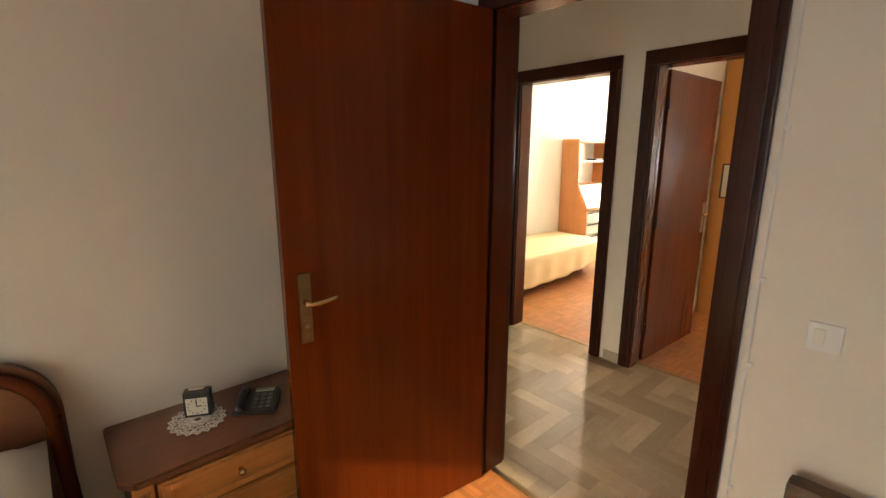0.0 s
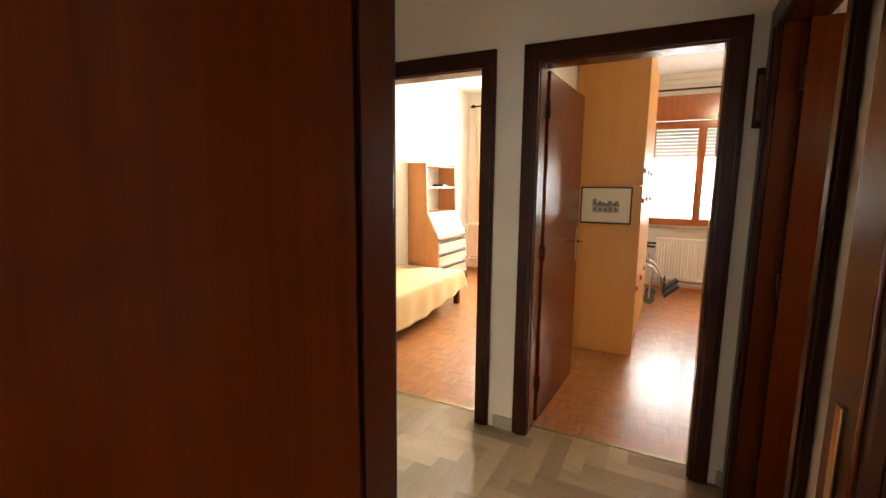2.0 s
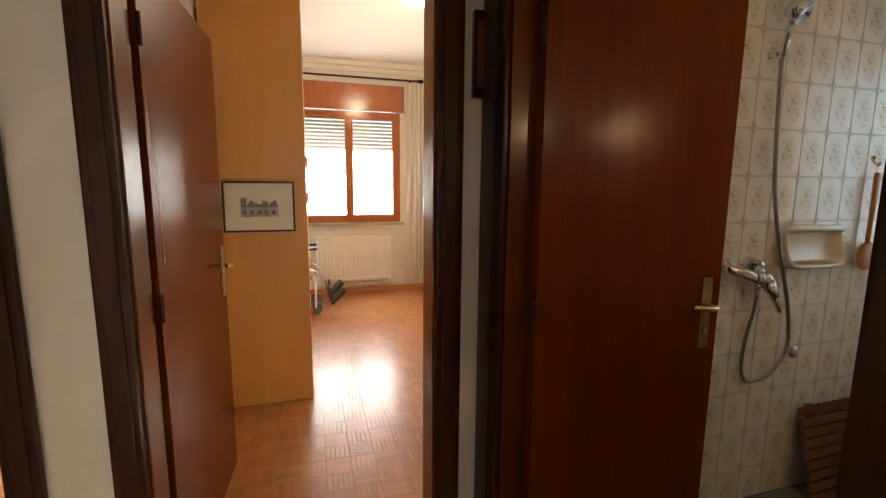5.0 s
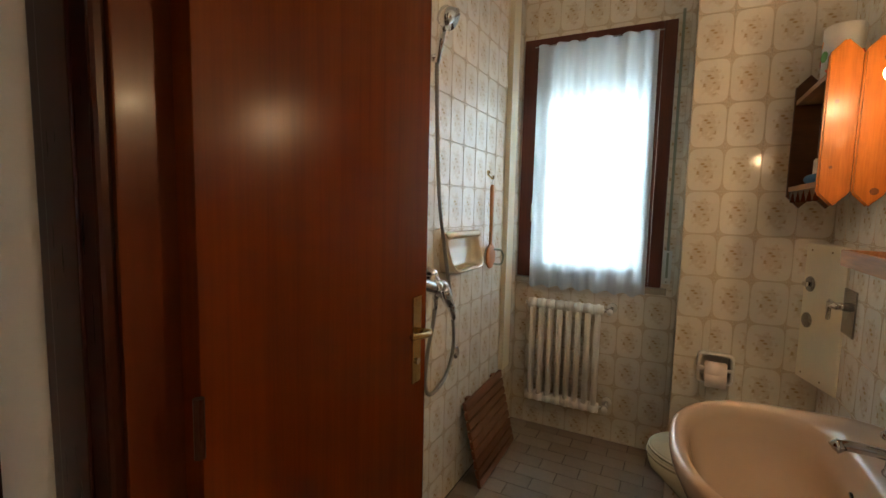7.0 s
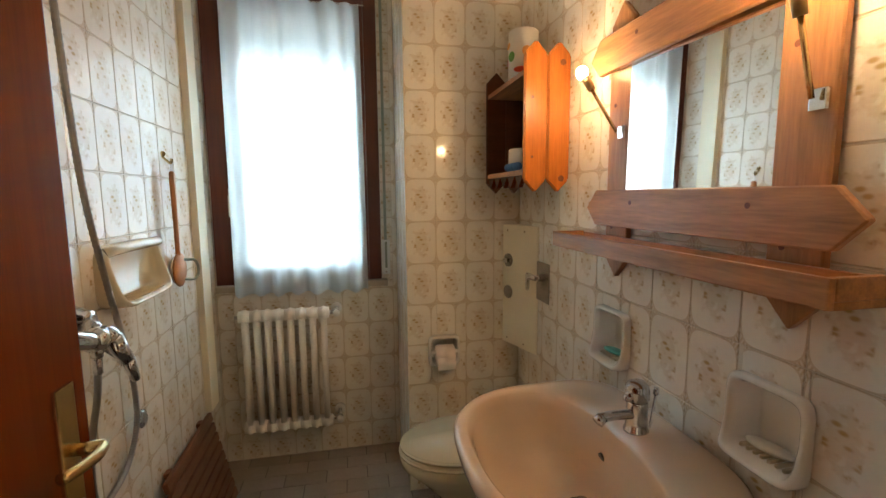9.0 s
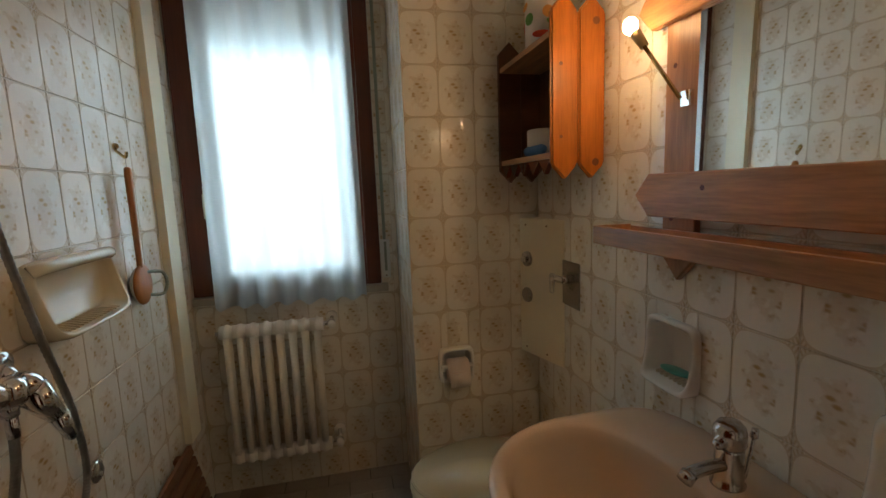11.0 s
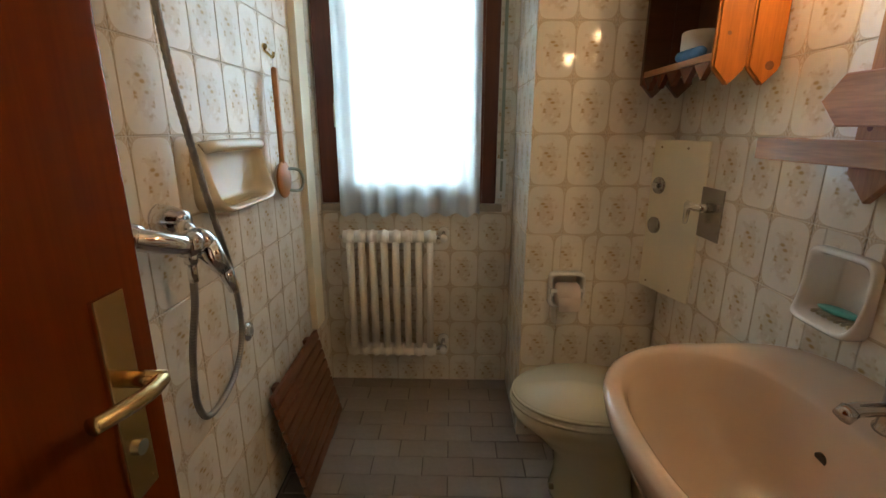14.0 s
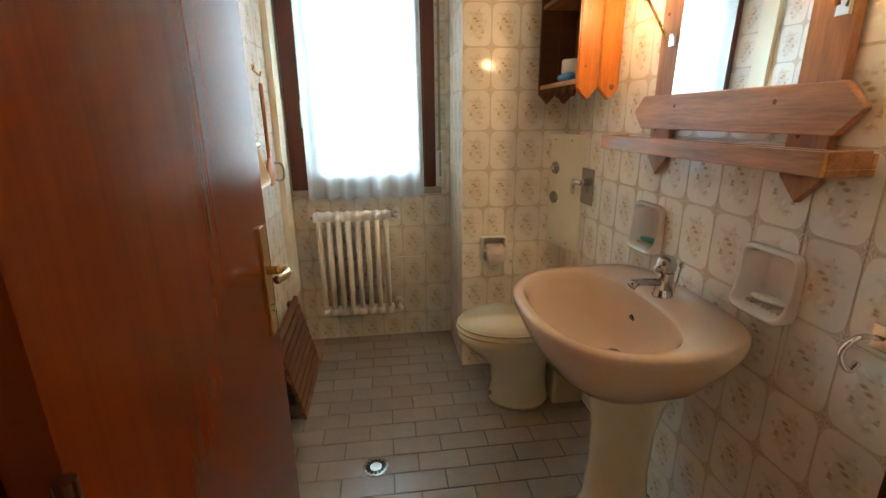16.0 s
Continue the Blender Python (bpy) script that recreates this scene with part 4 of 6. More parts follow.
# ---- bedroom ----
def nightstand():
    x0, x1, y0, y1, zt = 2.265, 2.66, 5.44, 6.10, 0.60
    r = root("nightstand", ((x0 + x1) / 2, (y0 + y1) / 2, 0), "carved wooden nightstand with a dark top and three drawers", "nightstand")
    bm = bmesh.new()
    c = 0.04
    prism(bm, [(x0, y0), (x1 - c, y0), (x1, y0 + c), (x1, y1 - c), (x1 - c, y1), (x0, y1)], "z", zt - 0.028, zt)
    bmesh.ops.bevel(bm, geom=[e for e in bm.edges], offset=0.006, segments=2, affect="EDGES")
    part("top", bm, M["walnut"], r, "dark walnut top")
    # Walnut body: shade in the gaps round the drawers is put in as dark colour.
    part("body", boxes((x0 + 0.005, x1 - 0.045, y0 + 0.03, y1 - 0.03, 0.08, zt - 0.030), bevel=0.004), M["walnut"], r)
    for y in (y0 + 0.03, y1 - 0.085):
        bm = boxes((x1 - 0.045, x1 - 0.022, y, y + 0.055, 0.05, zt - 0.030), bevel=0.004)
        for k in range(3):
            cyl(bm, (x1 - 0.022, y + 0.013 + k * 0.0145, 0.12), (x1 - 0.022, y + 0.013 + k * 0.0145, zt - 0.06), 0.0052, seg=8)
        part("fluted_post", bm, M["oak"], r)
    for k in range(3):
        z1 = zt - 0.050 - k * 0.150
        bm = boxes((x1 - 0.045, x1 - 0.025, y0 + 0.095, y1 - 0.095, z1 - 0.130, z1), bevel=0.005)
        d = part("drawer", bm, M["oak"], r)
        fm = 0.022
        a, b, lo, hi = y0 + 0.105, y1 - 0.105, z1 - 0.122, z1 - 0.008
        bm = boxes((x1 - 0.026, x1 - 0.012, a, a + fm, lo, hi), (x1 - 0.026, x1 - 0.012, b - fm, b, lo, hi), (x1 - 0.026, x1 - 0.012, a + fm, b - fm, lo, lo + fm), (x1 - 0.026, x1 - 0.012, a + fm, b - fm, hi - fm, hi), bevel=0.004)
        part("moulding", bm, M["oak"], d)
        bm = bmesh.new()
        yc = (y0 + y1) / 2
        cyl(bm, (x1 - 0.025, yc, z1 - 0.065), (x1 - 0.006, yc, z1 - 0.065), 0.007)
        ball(bm, (x1 - 0.002, yc, z1 - 0.065), 0.013)
        part("knob", smooth(bm), M["brass"], d, "small brass knob")
    for y in (y0 + 0.06, y1 - 0.06):
        for x in (x0 + 0.05, x1 - 0.06):
            bm = bmesh.new()
            lathe(bm, [(0.018, 0), (0.026, 0.03), (0.020, 0.05), (0.028, 0.08)], (x, y, 0))
            part("foot", smooth(bm), M["oak"], r)


nightstand()
bm = bmesh.new()
for q, lobes, wave in ((0.020, 6, 0.0), (0.038, 12, 0.004), (0.060, 12, 0.006), (0.078, 18, 0.006), (0.090, 18, 0.007)):
    loop_pts = []
    for k in range(73):
        a = 2 * math.pi * k / 72
        d = q + wave * math.sin(a * lobes)
        loop_pts.append((2.43 + d * math.cos(a), 5.70 + d * 0.95 * math.sin(a), 0.6022))
    tube(bm, loop_pts, 0.0026, 6)
for k in range(36):
    a = 2 * math.pi * k / 36
    tube(bm, [(2.43 + q * math.cos(a + w), 5.70 + q * 0.95 * math.sin(a + w), 0.6020) for q, w in ((0.012, 0), (0.045, 0.10), (0.088, 0.0))], 0.0016, 5)
single("doily", bm, M["lace"], "white crochet doily lying on the nightstand", "doily")


def alarm_clock():
    r = root("alarm_clock", (2.40, 5.715, 0.603), "small grey alarm clock with an ivory dial on the doily", "clock", turn=-28)
    part("case", boxes((-0.022, 0.022, -0.045, 0.045, 0, 0.098), bevel=0.012), M["black"], r, local=True)
    part("dial", boxes((0.0225, 0.0245, -0.035, 0.035, 0.012, 0.075), bevel=0.004), M["clock_face"], r, local=True)
    bm = boxes((0.0247, 0.0255, -0.002, 0.002, 0.045, 0.070), (0.0247, 0.0255, 0.0, 0.018, 0.043, 0.047))
    for k in range(12):
        a = 2 * math.pi * k / 12
        box(bm, 0.0247, 0.0253, 0.028 * math.cos(a) - 0.002, 0.028 * math.cos(a) + 0.002, 0.044 + 0.026 * math.sin(a) - 0.002, 0.044 + 0.026 * math.sin(a) + 0.002)
    part("clock_hand", bm, M["black"], r, local=True)
    part("button", boxes((-0.012, 0.012, -0.025, 0.025, 0.098, 0.106), bevel=0.003), M["chrome"], r, local=True)


alarm_clock()


def telephone():
    r = root("telephone", (2.47, 5.895, 0.6005), "black desk telephone on the nightstand", "telephone", turn=-30)
    bm = bmesh.new()
    prism(bm, [(-0.075, 0.0), (0.075, 0.0), (0.075, 0.014), (-0.075, 0.030)], "y", -0.075, 0.075)
    bmesh.ops.bevel(bm, geom=list(bm.edges), offset=0.006, segments=2, affect="EDGES")
    base = part("base", bm, M["black"], r, local=True)
    bm = bmesh.new()
    tube(bm, spline([(-0.060, -0.048, 0.034), (-0.020, -0.050, 0.042), (0.030, -0.050, 0.036), (0.068, -0.048, 0.024)]), 0.014, 10)
    for x, z in ((-0.056, 0.032), (0.062, 0.020)):
        cyl(bm, (x, -0.048, z - 0.006), (x, -0.048, z + 0.012), 0.019)
    part("handset", smooth(bm), M["black"], r, local=True)
    for i in range(4):
        for j in range(3):
            x, y, z = -0.035 + i * 0.024, -0.010 + j * 0.024, 0.0245 - i * 0.0025
            part("key", boxes((x, x + 0.016, y, y + 0.016, z - 0.004, z + 0.003), bevel=0.002), M["rubber"], base, local=True)
    part("display", boxes((-0.066, -0.046, -0.012, 0.056, 0.0260, 0.0305), bevel=0.001), M["strap"], base, "grey display strip", local=True)


telephone()


def double_bed():
    r = root("double_bed", (3.3, 4.5, 0), "wooden double bed with an arched headboard and pale pillow", "bed")
    arch = [(3.60, 0.25), (5.355, 0.25), (5.355, 0.72)]
    for k in range(9):
        a = math.pi / 2 * k / 8
        arch.append((5.355 - 0.16 * (1 - math.cos(a)), 0.72 + 0.20 * math.sin(a)))
    arch += [(4.9, 0.965), (4.49, 0.985), (4.08, 0.965)]
    for k in range(9):
        a = math.pi / 2 * (1 - k / 8)
        arch.append((3.60 + 0.16 * (1 - math.cos(a)), 0.72 + 0.20 * math.sin(a)))
    bm = bmesh.new()
    prism(bm, arch, "x", 2.27, 2.305)
    hb = part("headboard", bm, M["walnut"], r, "dark arched wooden headboard")
    ys = [p for p in arch if p[1] > 0.5]
    bm = bmesh.new()
    tube(bm, spline([(2.312, 5.345, 0.26), *[(2.312, p[0] - 0.03 if p[0] > 4.5 else p[0] + 0.03, p[1] - 0.03) for p in ys], (2.312, 3.63, 0.26)], 3), 0.022, 10)
    part("moulding", smooth(bm), M["jamb"], hb)
    part("side_rail", boxes((2.306, 4.25, 5.15, 5.185, 0.20, 0.36), bevel=0.005), M["oak"], r)
    part("side_rail", boxes((2.306, 4.25, 3.63, 3.665, 0.20, 0.36), bevel=0.005), M["oak"], r)
    part("footboard", boxes((4.22, 4.25, 3.667, 5.148, 0.20, 0.42), bevel=0.006), M["oak"], r)
    for y in (3.65, 5.16):
        for x in (2.36, 4.20):
            part("leg", boxes((x - 0.03, x + 0.03, y - 0.03, y + 0.02, 0, 0.20), bevel=0.004), M["oak"], r)
    part("mattress", boxes((2.32, 4.21, 3.68, 5.14, 0.28, 0.46), bevel=0.04), M["sheet"], r)
    part("bedspread", boxes((2.75, 4.215, 3.672, 5.146, 0.461, 0.485), bevel=0.01), M["cover"], r)
    return r


double_bed()


def pillow(x, y, label):
    bm = bmesh.new()
    g = bmesh.ops.create_cube(bm, size=1.0)["verts"]
    bmesh.ops.subdivide_edges(bm, edges=list(bm.edges), cuts=9, use_grid_fill=True)
    for v in bm.verts:
        u, w = v.co.x * 2, v.co.y * 2
        puff = (1 - u ** 4) * (1 - w ** 4)
        v.co = Vector((v.co.x * 0.42, v.co.y * 0.70, v.co.z * (0.02 + 0.15 * max(puff, 0) ** 0.5)))
        v.co.z += 0.004 * noise.noise(v.co * 14)
    bmesh.ops.transform(bm, matrix=pose(x, y, 0.585, 0, 16, 0), verts=bm.verts)
    single("pillow", smooth(bm), M["sheet"], label, "pillow")


pillow(2.53, 4.95, "pale grey-white pillow at the head of the double bed")
pillow(2.53, 4.07, "pale grey-white pillow at the head of the double bed")


def padded_chair():
    r = root("bedroom_chair", (4.05, 6.50, 0), "dark brown upholstered chair against the bedroom wall", "chair")
    for x in (3.87, 4.23):
        for y in (6.34, 6.70):
            bm = bmesh.new()
            cyl(bm, (x, y, 0), (x, y, 0.42), 0.014, 0.020)
            part("leg", bm, M["walnut"], r)
    part("seat", boxes((3.84, 4.26, 6.31, 6.73, 0.421, 0.49), bevel=0.02), M["leather"], r)
    part("backrest", boxes((3.925, 4.115, 6.715, 6.775, 0.50, 0.715), bevel=0.028), M["leather"], r)


padded_chair()
sw = root("light_switch", (3.935, 6.83, 1.04), "white wall switch plate beside the door", "light switch")
part("plate", boxes((3.90, 3.972, 6.821, 6.8295, 1.04, 1.115), bevel=0.003), M["plastic"], sw)
part("rocker", boxes((3.915, 3.937, 6.816, 6.8205, 1.055, 1.100), bevel=0.002), M["white_soap"], sw)
bm = bmesh.new()
tube(bm, [(3.782, 6.825, 0.05), (3.782, 6.825, 2.6)], 0.0035, 6)
cab = single("wall_cable", bm, M["plastic"], "thin white cable clipped beside the door casing", "cable")
for z in (0.55, 0.95, 1.20, 1.60, 2.0):
    part("clip", boxes((3.780, 3.796, 6.818, 6.8295, z - 0.006, z + 0.006), bevel=0.002), M["plastic"], cab)
bd = root("window_3", (4.0, 2.34, 0.03), "tall balcony window of the bedroom", "window", kind="structure")
part("window_frame", boxes((3.25, 3.31, 2.30, 2.37, 0.03, 2.35), (4.69, 4.75, 2.30, 2.37, 0.03, 2.35), (3.31, 4.69, 2.30, 2.37, 0.03, 0.12), (3.31, 4.69, 2.30, 2.37, 2.29, 2.35), (3.97, 4.03, 2.30, 2.37, 0.12, 2.29), bevel=0.004), M["window_wood"], bd)
for a, b in ((3.31, 3.97), (4.03, 4.69)):
    q = part("pane", boxes((a, b, 2.332, 2.338, 0.12, 2.29)), M["glass"], bd)
    q.visible_shadow = False

# ---- bathroom ----
SW, NW, EW, TPX = 7.04, 8.50, 6.185, 5.742


def bath_window():
    y0, y1, z0, z1, x = 7.69, 8.44, 0.96, 2.40, 6.185
    r = root("window_4", (x, (y0 + y1) / 2, z0), "dark wooden bathroom window behind a sheer curtain", "window", kind="structure")
    part("window_frame", boxes((x - 0.018, x + 0.05, y0 - 0.03, y0 + 0.035, z0, z1), (x - 0.018, x + 0.05, y1 - 0.035, y1 + 0.05, z0, z1), (x - 0.018, x + 0.05, y0 + 0.035, y1 - 0.035, z1 - 0.05, z1), (x - 0.018, x + 0.05, y0 + 0.035, y1 - 0.035, z0, z0 + 0.03), bevel=0.005), M["bath_window"], r)
    s = 0.065
    a, b, lo, hi = y0 + 0.036, y1 - 0.036, z0 + 0.032, z1 - 0.052
    sash = part("sash", boxes((x - 0.035, x + 0.02, a, a + s, lo, hi), (x - 0.035, x + 0.02, b - s, b, lo, hi), (x - 0.035, x + 0.02, a + s, b - s, lo, lo + s), (x - 0.035, x + 0.02, a + s, b - s, hi - s, hi), bevel=0.005), M["bath_window"], r)
    pane = part("pane", boxes((x - 0.004, x + 0.002, a + s, b - s, lo + s, hi - s)), M["glass"], sash)
    pane.visible_shadow = False
    bm = boxes((x - 0.045, x - 0.036, b - 0.026, b - 0.002, 1.36, 1.45), bevel=0.002)
    cyl(bm, (x - 0.036, b - 0.014, 1.405), (x - 0.070, b - 0.014, 1.405), 0.008)
    box(bm, x - 0.076, x - 0.064, b - 0.022, b - 0.006, 1.31, 1.415, bevel=0.003)
    part("window_handle", bm, M["white_soap"], sash, "pale metal window handle")
    part("window_sill", boxes((x - 0.045, x + 0.01, y0 - 0.06, y1 + 0.05, z0 - 0.035, z0 - 0.002), bevel=0.004), M["sill"], r, "beige stone sill")
    z = z1 + 0.02
    while z > 2.06:
        part("shutter_slat", boxes((x + 0.155, x + 0.168, y0 + 0.005, y1 - 0.005, z - 0.040, z - 0.004), bevel=0.003), M["shutter"], r)
        z -= 0.046


bath_window()
cu = drape("sheer_curtain", (7.745, 8.385), 6.105, 0.915, 2.34, 0.026, 7, M["curtain"], "sheer white curtain hung over the bathroom window", axis="y", flare=0.03)
bm = bmesh.new()
tube(bm, [(6.115, 7.72, 2.335), (6.115, 8.41, 2.335)], 0.004, 6)
single("curtain_wire", bm, M["chrome"], "thin metal curtain wire above the bathroom window", "curtain rod")
st = root("shutter_strap", (6.18, 7.635, 0.98), "grey-green roller shutter strap with its wall box", "strap")
part("strap", boxes((6.178, 6.1845, 7.628, 7.642, 1.04, 2.45)), M["strap"], st)
part("winder_box", boxes((6.168, 6.1845, 7.612, 7.656, 0.985, 1.17), bevel=0.003), M["plastic"], st)
part("slot", boxes((6.1655, 6.1678, 7.628, 7.640, 1.02, 1.16)), M["strap"], st)
part("screw", boxes((6.1655, 6.1678, 7.630, 7.638, 0.993, 1.001)), M["chrome"], st)
single("trim_corner_board", boxes((5.90, 6.01, 8.470, 8.4995, 0.42, H), bevel=0.003), M["panel"], "tall cream cover board in the corner", "trim", kind="structure")

br = column_radiator("bathroom_radiator", "y", 7.940, 8.372, 6.068, 0.212, 0.845, 8, "white column radiator below the bathroom window", depth=0.10, r_col=0.0148)
for z in (0.245, 0.815):
    bm = bmesh.new()
    cyl(bm, (6.075, 7.955, z), (6.075, 7.905, z), 0.010)
    cyl(bm, (6.075, 7.915, z), (6.12, 7.905, z), 0.009)
    part("pipe", smooth(bm), M["chrome"], br)
    bm = bmesh.new()
    cyl(bm, (6.075, 7.905, z), (6.035, 7.900, z), 0.019, 0.016)
    cyl(bm, (6.184, 7.905, z), (6.165, 7.905, z), 0.028)
    cyl(bm, (6.165, 7.905, z), (6.075, 7.905, z), 0.009)
    part("valve", smooth(bm), M["white_ceramic"], br, "white radiator valve")
bm = bmesh.new()
cyl(bm, (6.068, 8.362, 0.815), (6.068, 8.392, 0.815), 0.009)
part("plug", bm, M["chrome"], br)


def toilet():
    cx, yb = 5.425, 7.04
    r = root("toilet", (cx, 7.32, 0), "ivory ceramic toilet with a closed lid", "toilet")

    def egg(t, w, l, yc):
        s, c = math.sin(t), math.cos(t)
        return (cx + w * c * (1.0 if s > 0 else 1.0), yc + l * s * (1.0 if s > 0 else 0.82))
    levels = [(0.0, 0.125, 0.165, 7.33), (0.02, 0.128, 0.168, 7.33), (0.10, 0.115, 0.150, 7.33), (0.20, 0.118, 0.160, 7.335), (0.28, 0.150, 0.215, 7.36), (0.345, 0.182, 0.270, 7.375), (0.385, 0.186, 0.278, 7.375)]
    seg = 40
    bm = bmesh.new()
    rings = [[bm.verts.new((*egg(2 * math.pi * k / seg, w, l, yc), z)) for k in range(seg)] for z, w, l, yc in levels]
    for a, b in zip(rings, rings[1:]):
        for k in range(seg):
            bm.faces.new((a[k], a[(k + 1) % seg], b[(k + 1) % seg], b[k]))
    bm.faces.new(rings[0][::-1])
    bm.faces.new(rings[-1])
    part("bowl", smooth(bm), M["ceramic"], r)
    part("back", boxes((cx - 0.17, cx + 0.17, yb + 0.002, yb + 0.13, 0.22, 0.384), (cx - 0.10, cx + 0.10, yb + 0.002, yb + 0.16, 0.0, 0.22), bevel=0.02), M["ceramic"], r)
    for nm, z0, z1, g in (("seat", 0.387, 0.408, 1.02), ("lid", 0.411, 0.432, 1.0)):
        bm = bmesh.new()
        prism(bm, [egg(2 * math.pi * k / seg, 0.188 * g, 0.275 * g, 7.375) for k in range(seg)], "z", z0, z1)
        bmesh.ops.bevel(bm, geom=[e for e in bm.edges if abs(e.verts[0].co.z - e.verts[1].co.z) < 1e-5], offset=0.007, segments=3, affect="EDGES")
        part(nm, smooth(bm), M["ceramic"], r)
    for x in (-0.06, 0.06):
        bm = bmesh.new()
        cyl(bm, (cx + x - 0.03, 7.145, 0.42), (cx + x + 0.03, 7.145, 0.42), 0.013)
        part("hinge", bm, M["chrome"], r)
    bm = bmesh.new()
    cyl(bm, (cx - 0.03, 7.488, 0.05), (cx - 0.03, 7.505, 0.05), 0.011)
    part("bolt_cap", bm, M["bronze"], r)


toilet()


def washbasin():
    cx, cy, zr = 4.665, 7.05, 0.83
    r = root("washbasin", (cx, 7.25, 0), "beige-pink ceramic pedestal washbasin with a chrome tap", "washbasin")
    seg = 72

    def outline(t, k=1.0, inset=0.0):
        """Bow-fronted plan: straight at the wall, widest at mid depth."""
        c, s = math.cos(t), math.sin(t)
        if s >= 0:
            x = 0.335 * math.copysign(abs(c) ** 0.80, c)
            y = 0.23 + 0.305 * s ** 0.85
        else:
            x = 0.335 * math.copysign(abs(c) ** 0.42, c) * (1 - 0.12 * (-s))
            y = 0.23 - 0.228 * (-s) ** 0.45
        return x * k, y * k + (1 - k) * 0.24

    def bowl(t, k):
        c, s = math.cos(t), math.sin(t)
        if s >= 0:
            x, y = 0.288 * math.copysign(abs(c) ** 0.80, c), 0.285 + 0.212 * s ** 0.85
        else:
            x, y = 0.288 * math.copysign(abs(c) ** 0.72, c) * (1 - 0.10 * -s), 0.285 - 0.135 * (-s) ** 0.75
        return x * k, y * k + (1 - k) * 0.215

    bm = bmesh.new()
    T = [2 * math.pi * k / seg for k in range(seg)]

    def ring(fn, k, z, zfun=None):
        out = []
        for t in T:
            x, y = fn(t, k)
            out.append(bm.verts.new((cx + x, cy + y, z if zfun is None else zfun(x, y))))
        return out
    deck = lambda x, y: zr - 0.004 + 0.018 * max(0, 1 - y / 0.20)
    rings = [ring(outline, 0.30, zr - 0.255), ring(outline, 0.50, zr - 0.235), ring(outline, 0.72, zr - 0.175), ring(outline, 0.90, zr - 0.090), ring(outline, 0.985, zr - 0.035), ring(outline, 1.0, zr - 0.012),
             ring(outline, 0.992, zr, lambda x, y: deck(x, y)), ring(outline, 0.965, zr, lambda x, y: deck(x, y) + 0.005),
             ring(bowl, 1.03, zr, lambda x, y: deck(x, y) + 0.004), ring(bowl, 1.0, zr - 0.008), ring(bowl, 0.965, zr - 0.032), ring(bowl, 0.91, zr - 0.085), ring(bowl, 0.82, zr - 0.135), ring(bowl, 0.66, zr - 0.180), ring(bowl, 0.42, zr - 0.208), ring(bowl, 0.12, zr - 0.219)]
    for a, b in zip(rings, rings[1:]):
        for k in range(seg):
            bm.faces.new((a[k], a[(k + 1) % seg], b[(k + 1) % seg], b[k]))
    bm.faces.new(rings[0][::-1])
    bm.faces.new(rings[-1])
    bmesh.ops.recalc_face_normals(bm, faces=bm.faces)
    bs = part("basin", smooth(bm), M["basin"], r)
    bm = bmesh.new()
    lathe(bm, [(0.135, 0.0), (0.132, 0.03), (0.106, 0.10), (0.094, 0.25), (0.099, 0.40), (0.122, 0.52), (0.145, 0.592)], (cx, 7.23, 0), 40, 0.95, 1.0)
    part("pedestal", smooth(bm), M["ceramic"], r, "ivory ceramic pedestal")
    bm = bmesh.new()
    lathe(bm, [(0.033, 0.0), (0.035, 0.004), (0.026, 0.006), (0.024, 0.012), (0.012, 0.015)], (cx + 0.055, cy + 0.200, zr - 0.2135))
    part("plug", smooth(bm), M["steel"], bs, "chrome pop-up plug")
    bm = bmesh.new()
    lathe(bm, [(0.036, 0.0), (0.040, 0.0025), (0.039, 0.0040), (0.034, 0.0030)], (cx + 0.055, cy + 0.200, zr - 0.2140))
    part("drain_ring", smooth(bm), M["frame"], bs, "dark ring round the plug")
    bm = bmesh.new()
    cyl(bm, (cx + 0.055, cy + 0.120, zr - 0.078), (cx + 0.055, cy + 0.1585, zr - 0.0875), 0.012)
    part("overflow", bm, M["frame"], bs, "dark overflow hole")
    bm = bmesh.new()
    tx, ty, tz = cx + 0.005, cy + 0.098, zr + 0.008
    lathe(bm, [(0.030, -0.006), (0.030, 0.003), (0.0265, 0.008), (0.0250, 0.030), (0.0245, 0.070), (0.0235, 0.074), (0.020, 0.075)], (tx, ty, tz), 28)
    tube(bm, spline([(tx - 0.003, ty + 0.010, tz + 0.042), (tx - 0.012, ty + 0.050, tz + 0.050), (tx - 0.024, ty + 0.096, tz + 0.056), (tx - 0.029, ty + 0.114, tz + 0.055)]), 0.0115, 16)
    cyl(bm, (tx - 0.0275, ty + 0.108, tz + 0.058), (tx - 0.0310, ty + 0.122, tz + 0.048), 0.0135, seg=18)
    tap = part("tap", smooth(bm), M["tap"], r, "chrome single-lever tap")
    bm = bmesh.new()
    lathe(bm, [(0.0245, 0.0), (0.0275, 0.005), (0.0280, 0.024), (0.0265, 0.036), (0.020, 0.045), (0.008, 0.048)], (0, 0, 0), 28)
    cyl(bm, (0, 0.006, 0.022), (0, 0.034, 0.016), 0.017, 0.010, seg=16)
    ball(bm, (0, 0.034, 0.016), 0.010)
    bmesh.ops.transform(bm, matrix=pose(tx, ty - 0.001, tz + 0.076, -6, 0, 14), verts=bm.verts)
    part("tap_lever", smooth(bm), M["tap"], tap)
    bm = bmesh.new()
    tube(bm, [(tx - 0.002, ty - 0.034, tz - 0.004), (tx - 0.012, ty - 0.040, tz + 0.092)], 0.0032, 8)
    cyl(bm, (tx - 0.012, ty - 0.040, tz + 0.092), (tx - 0.0135, ty - 0.041, tz + 0.108), 0.0075, 0.006, seg=12)
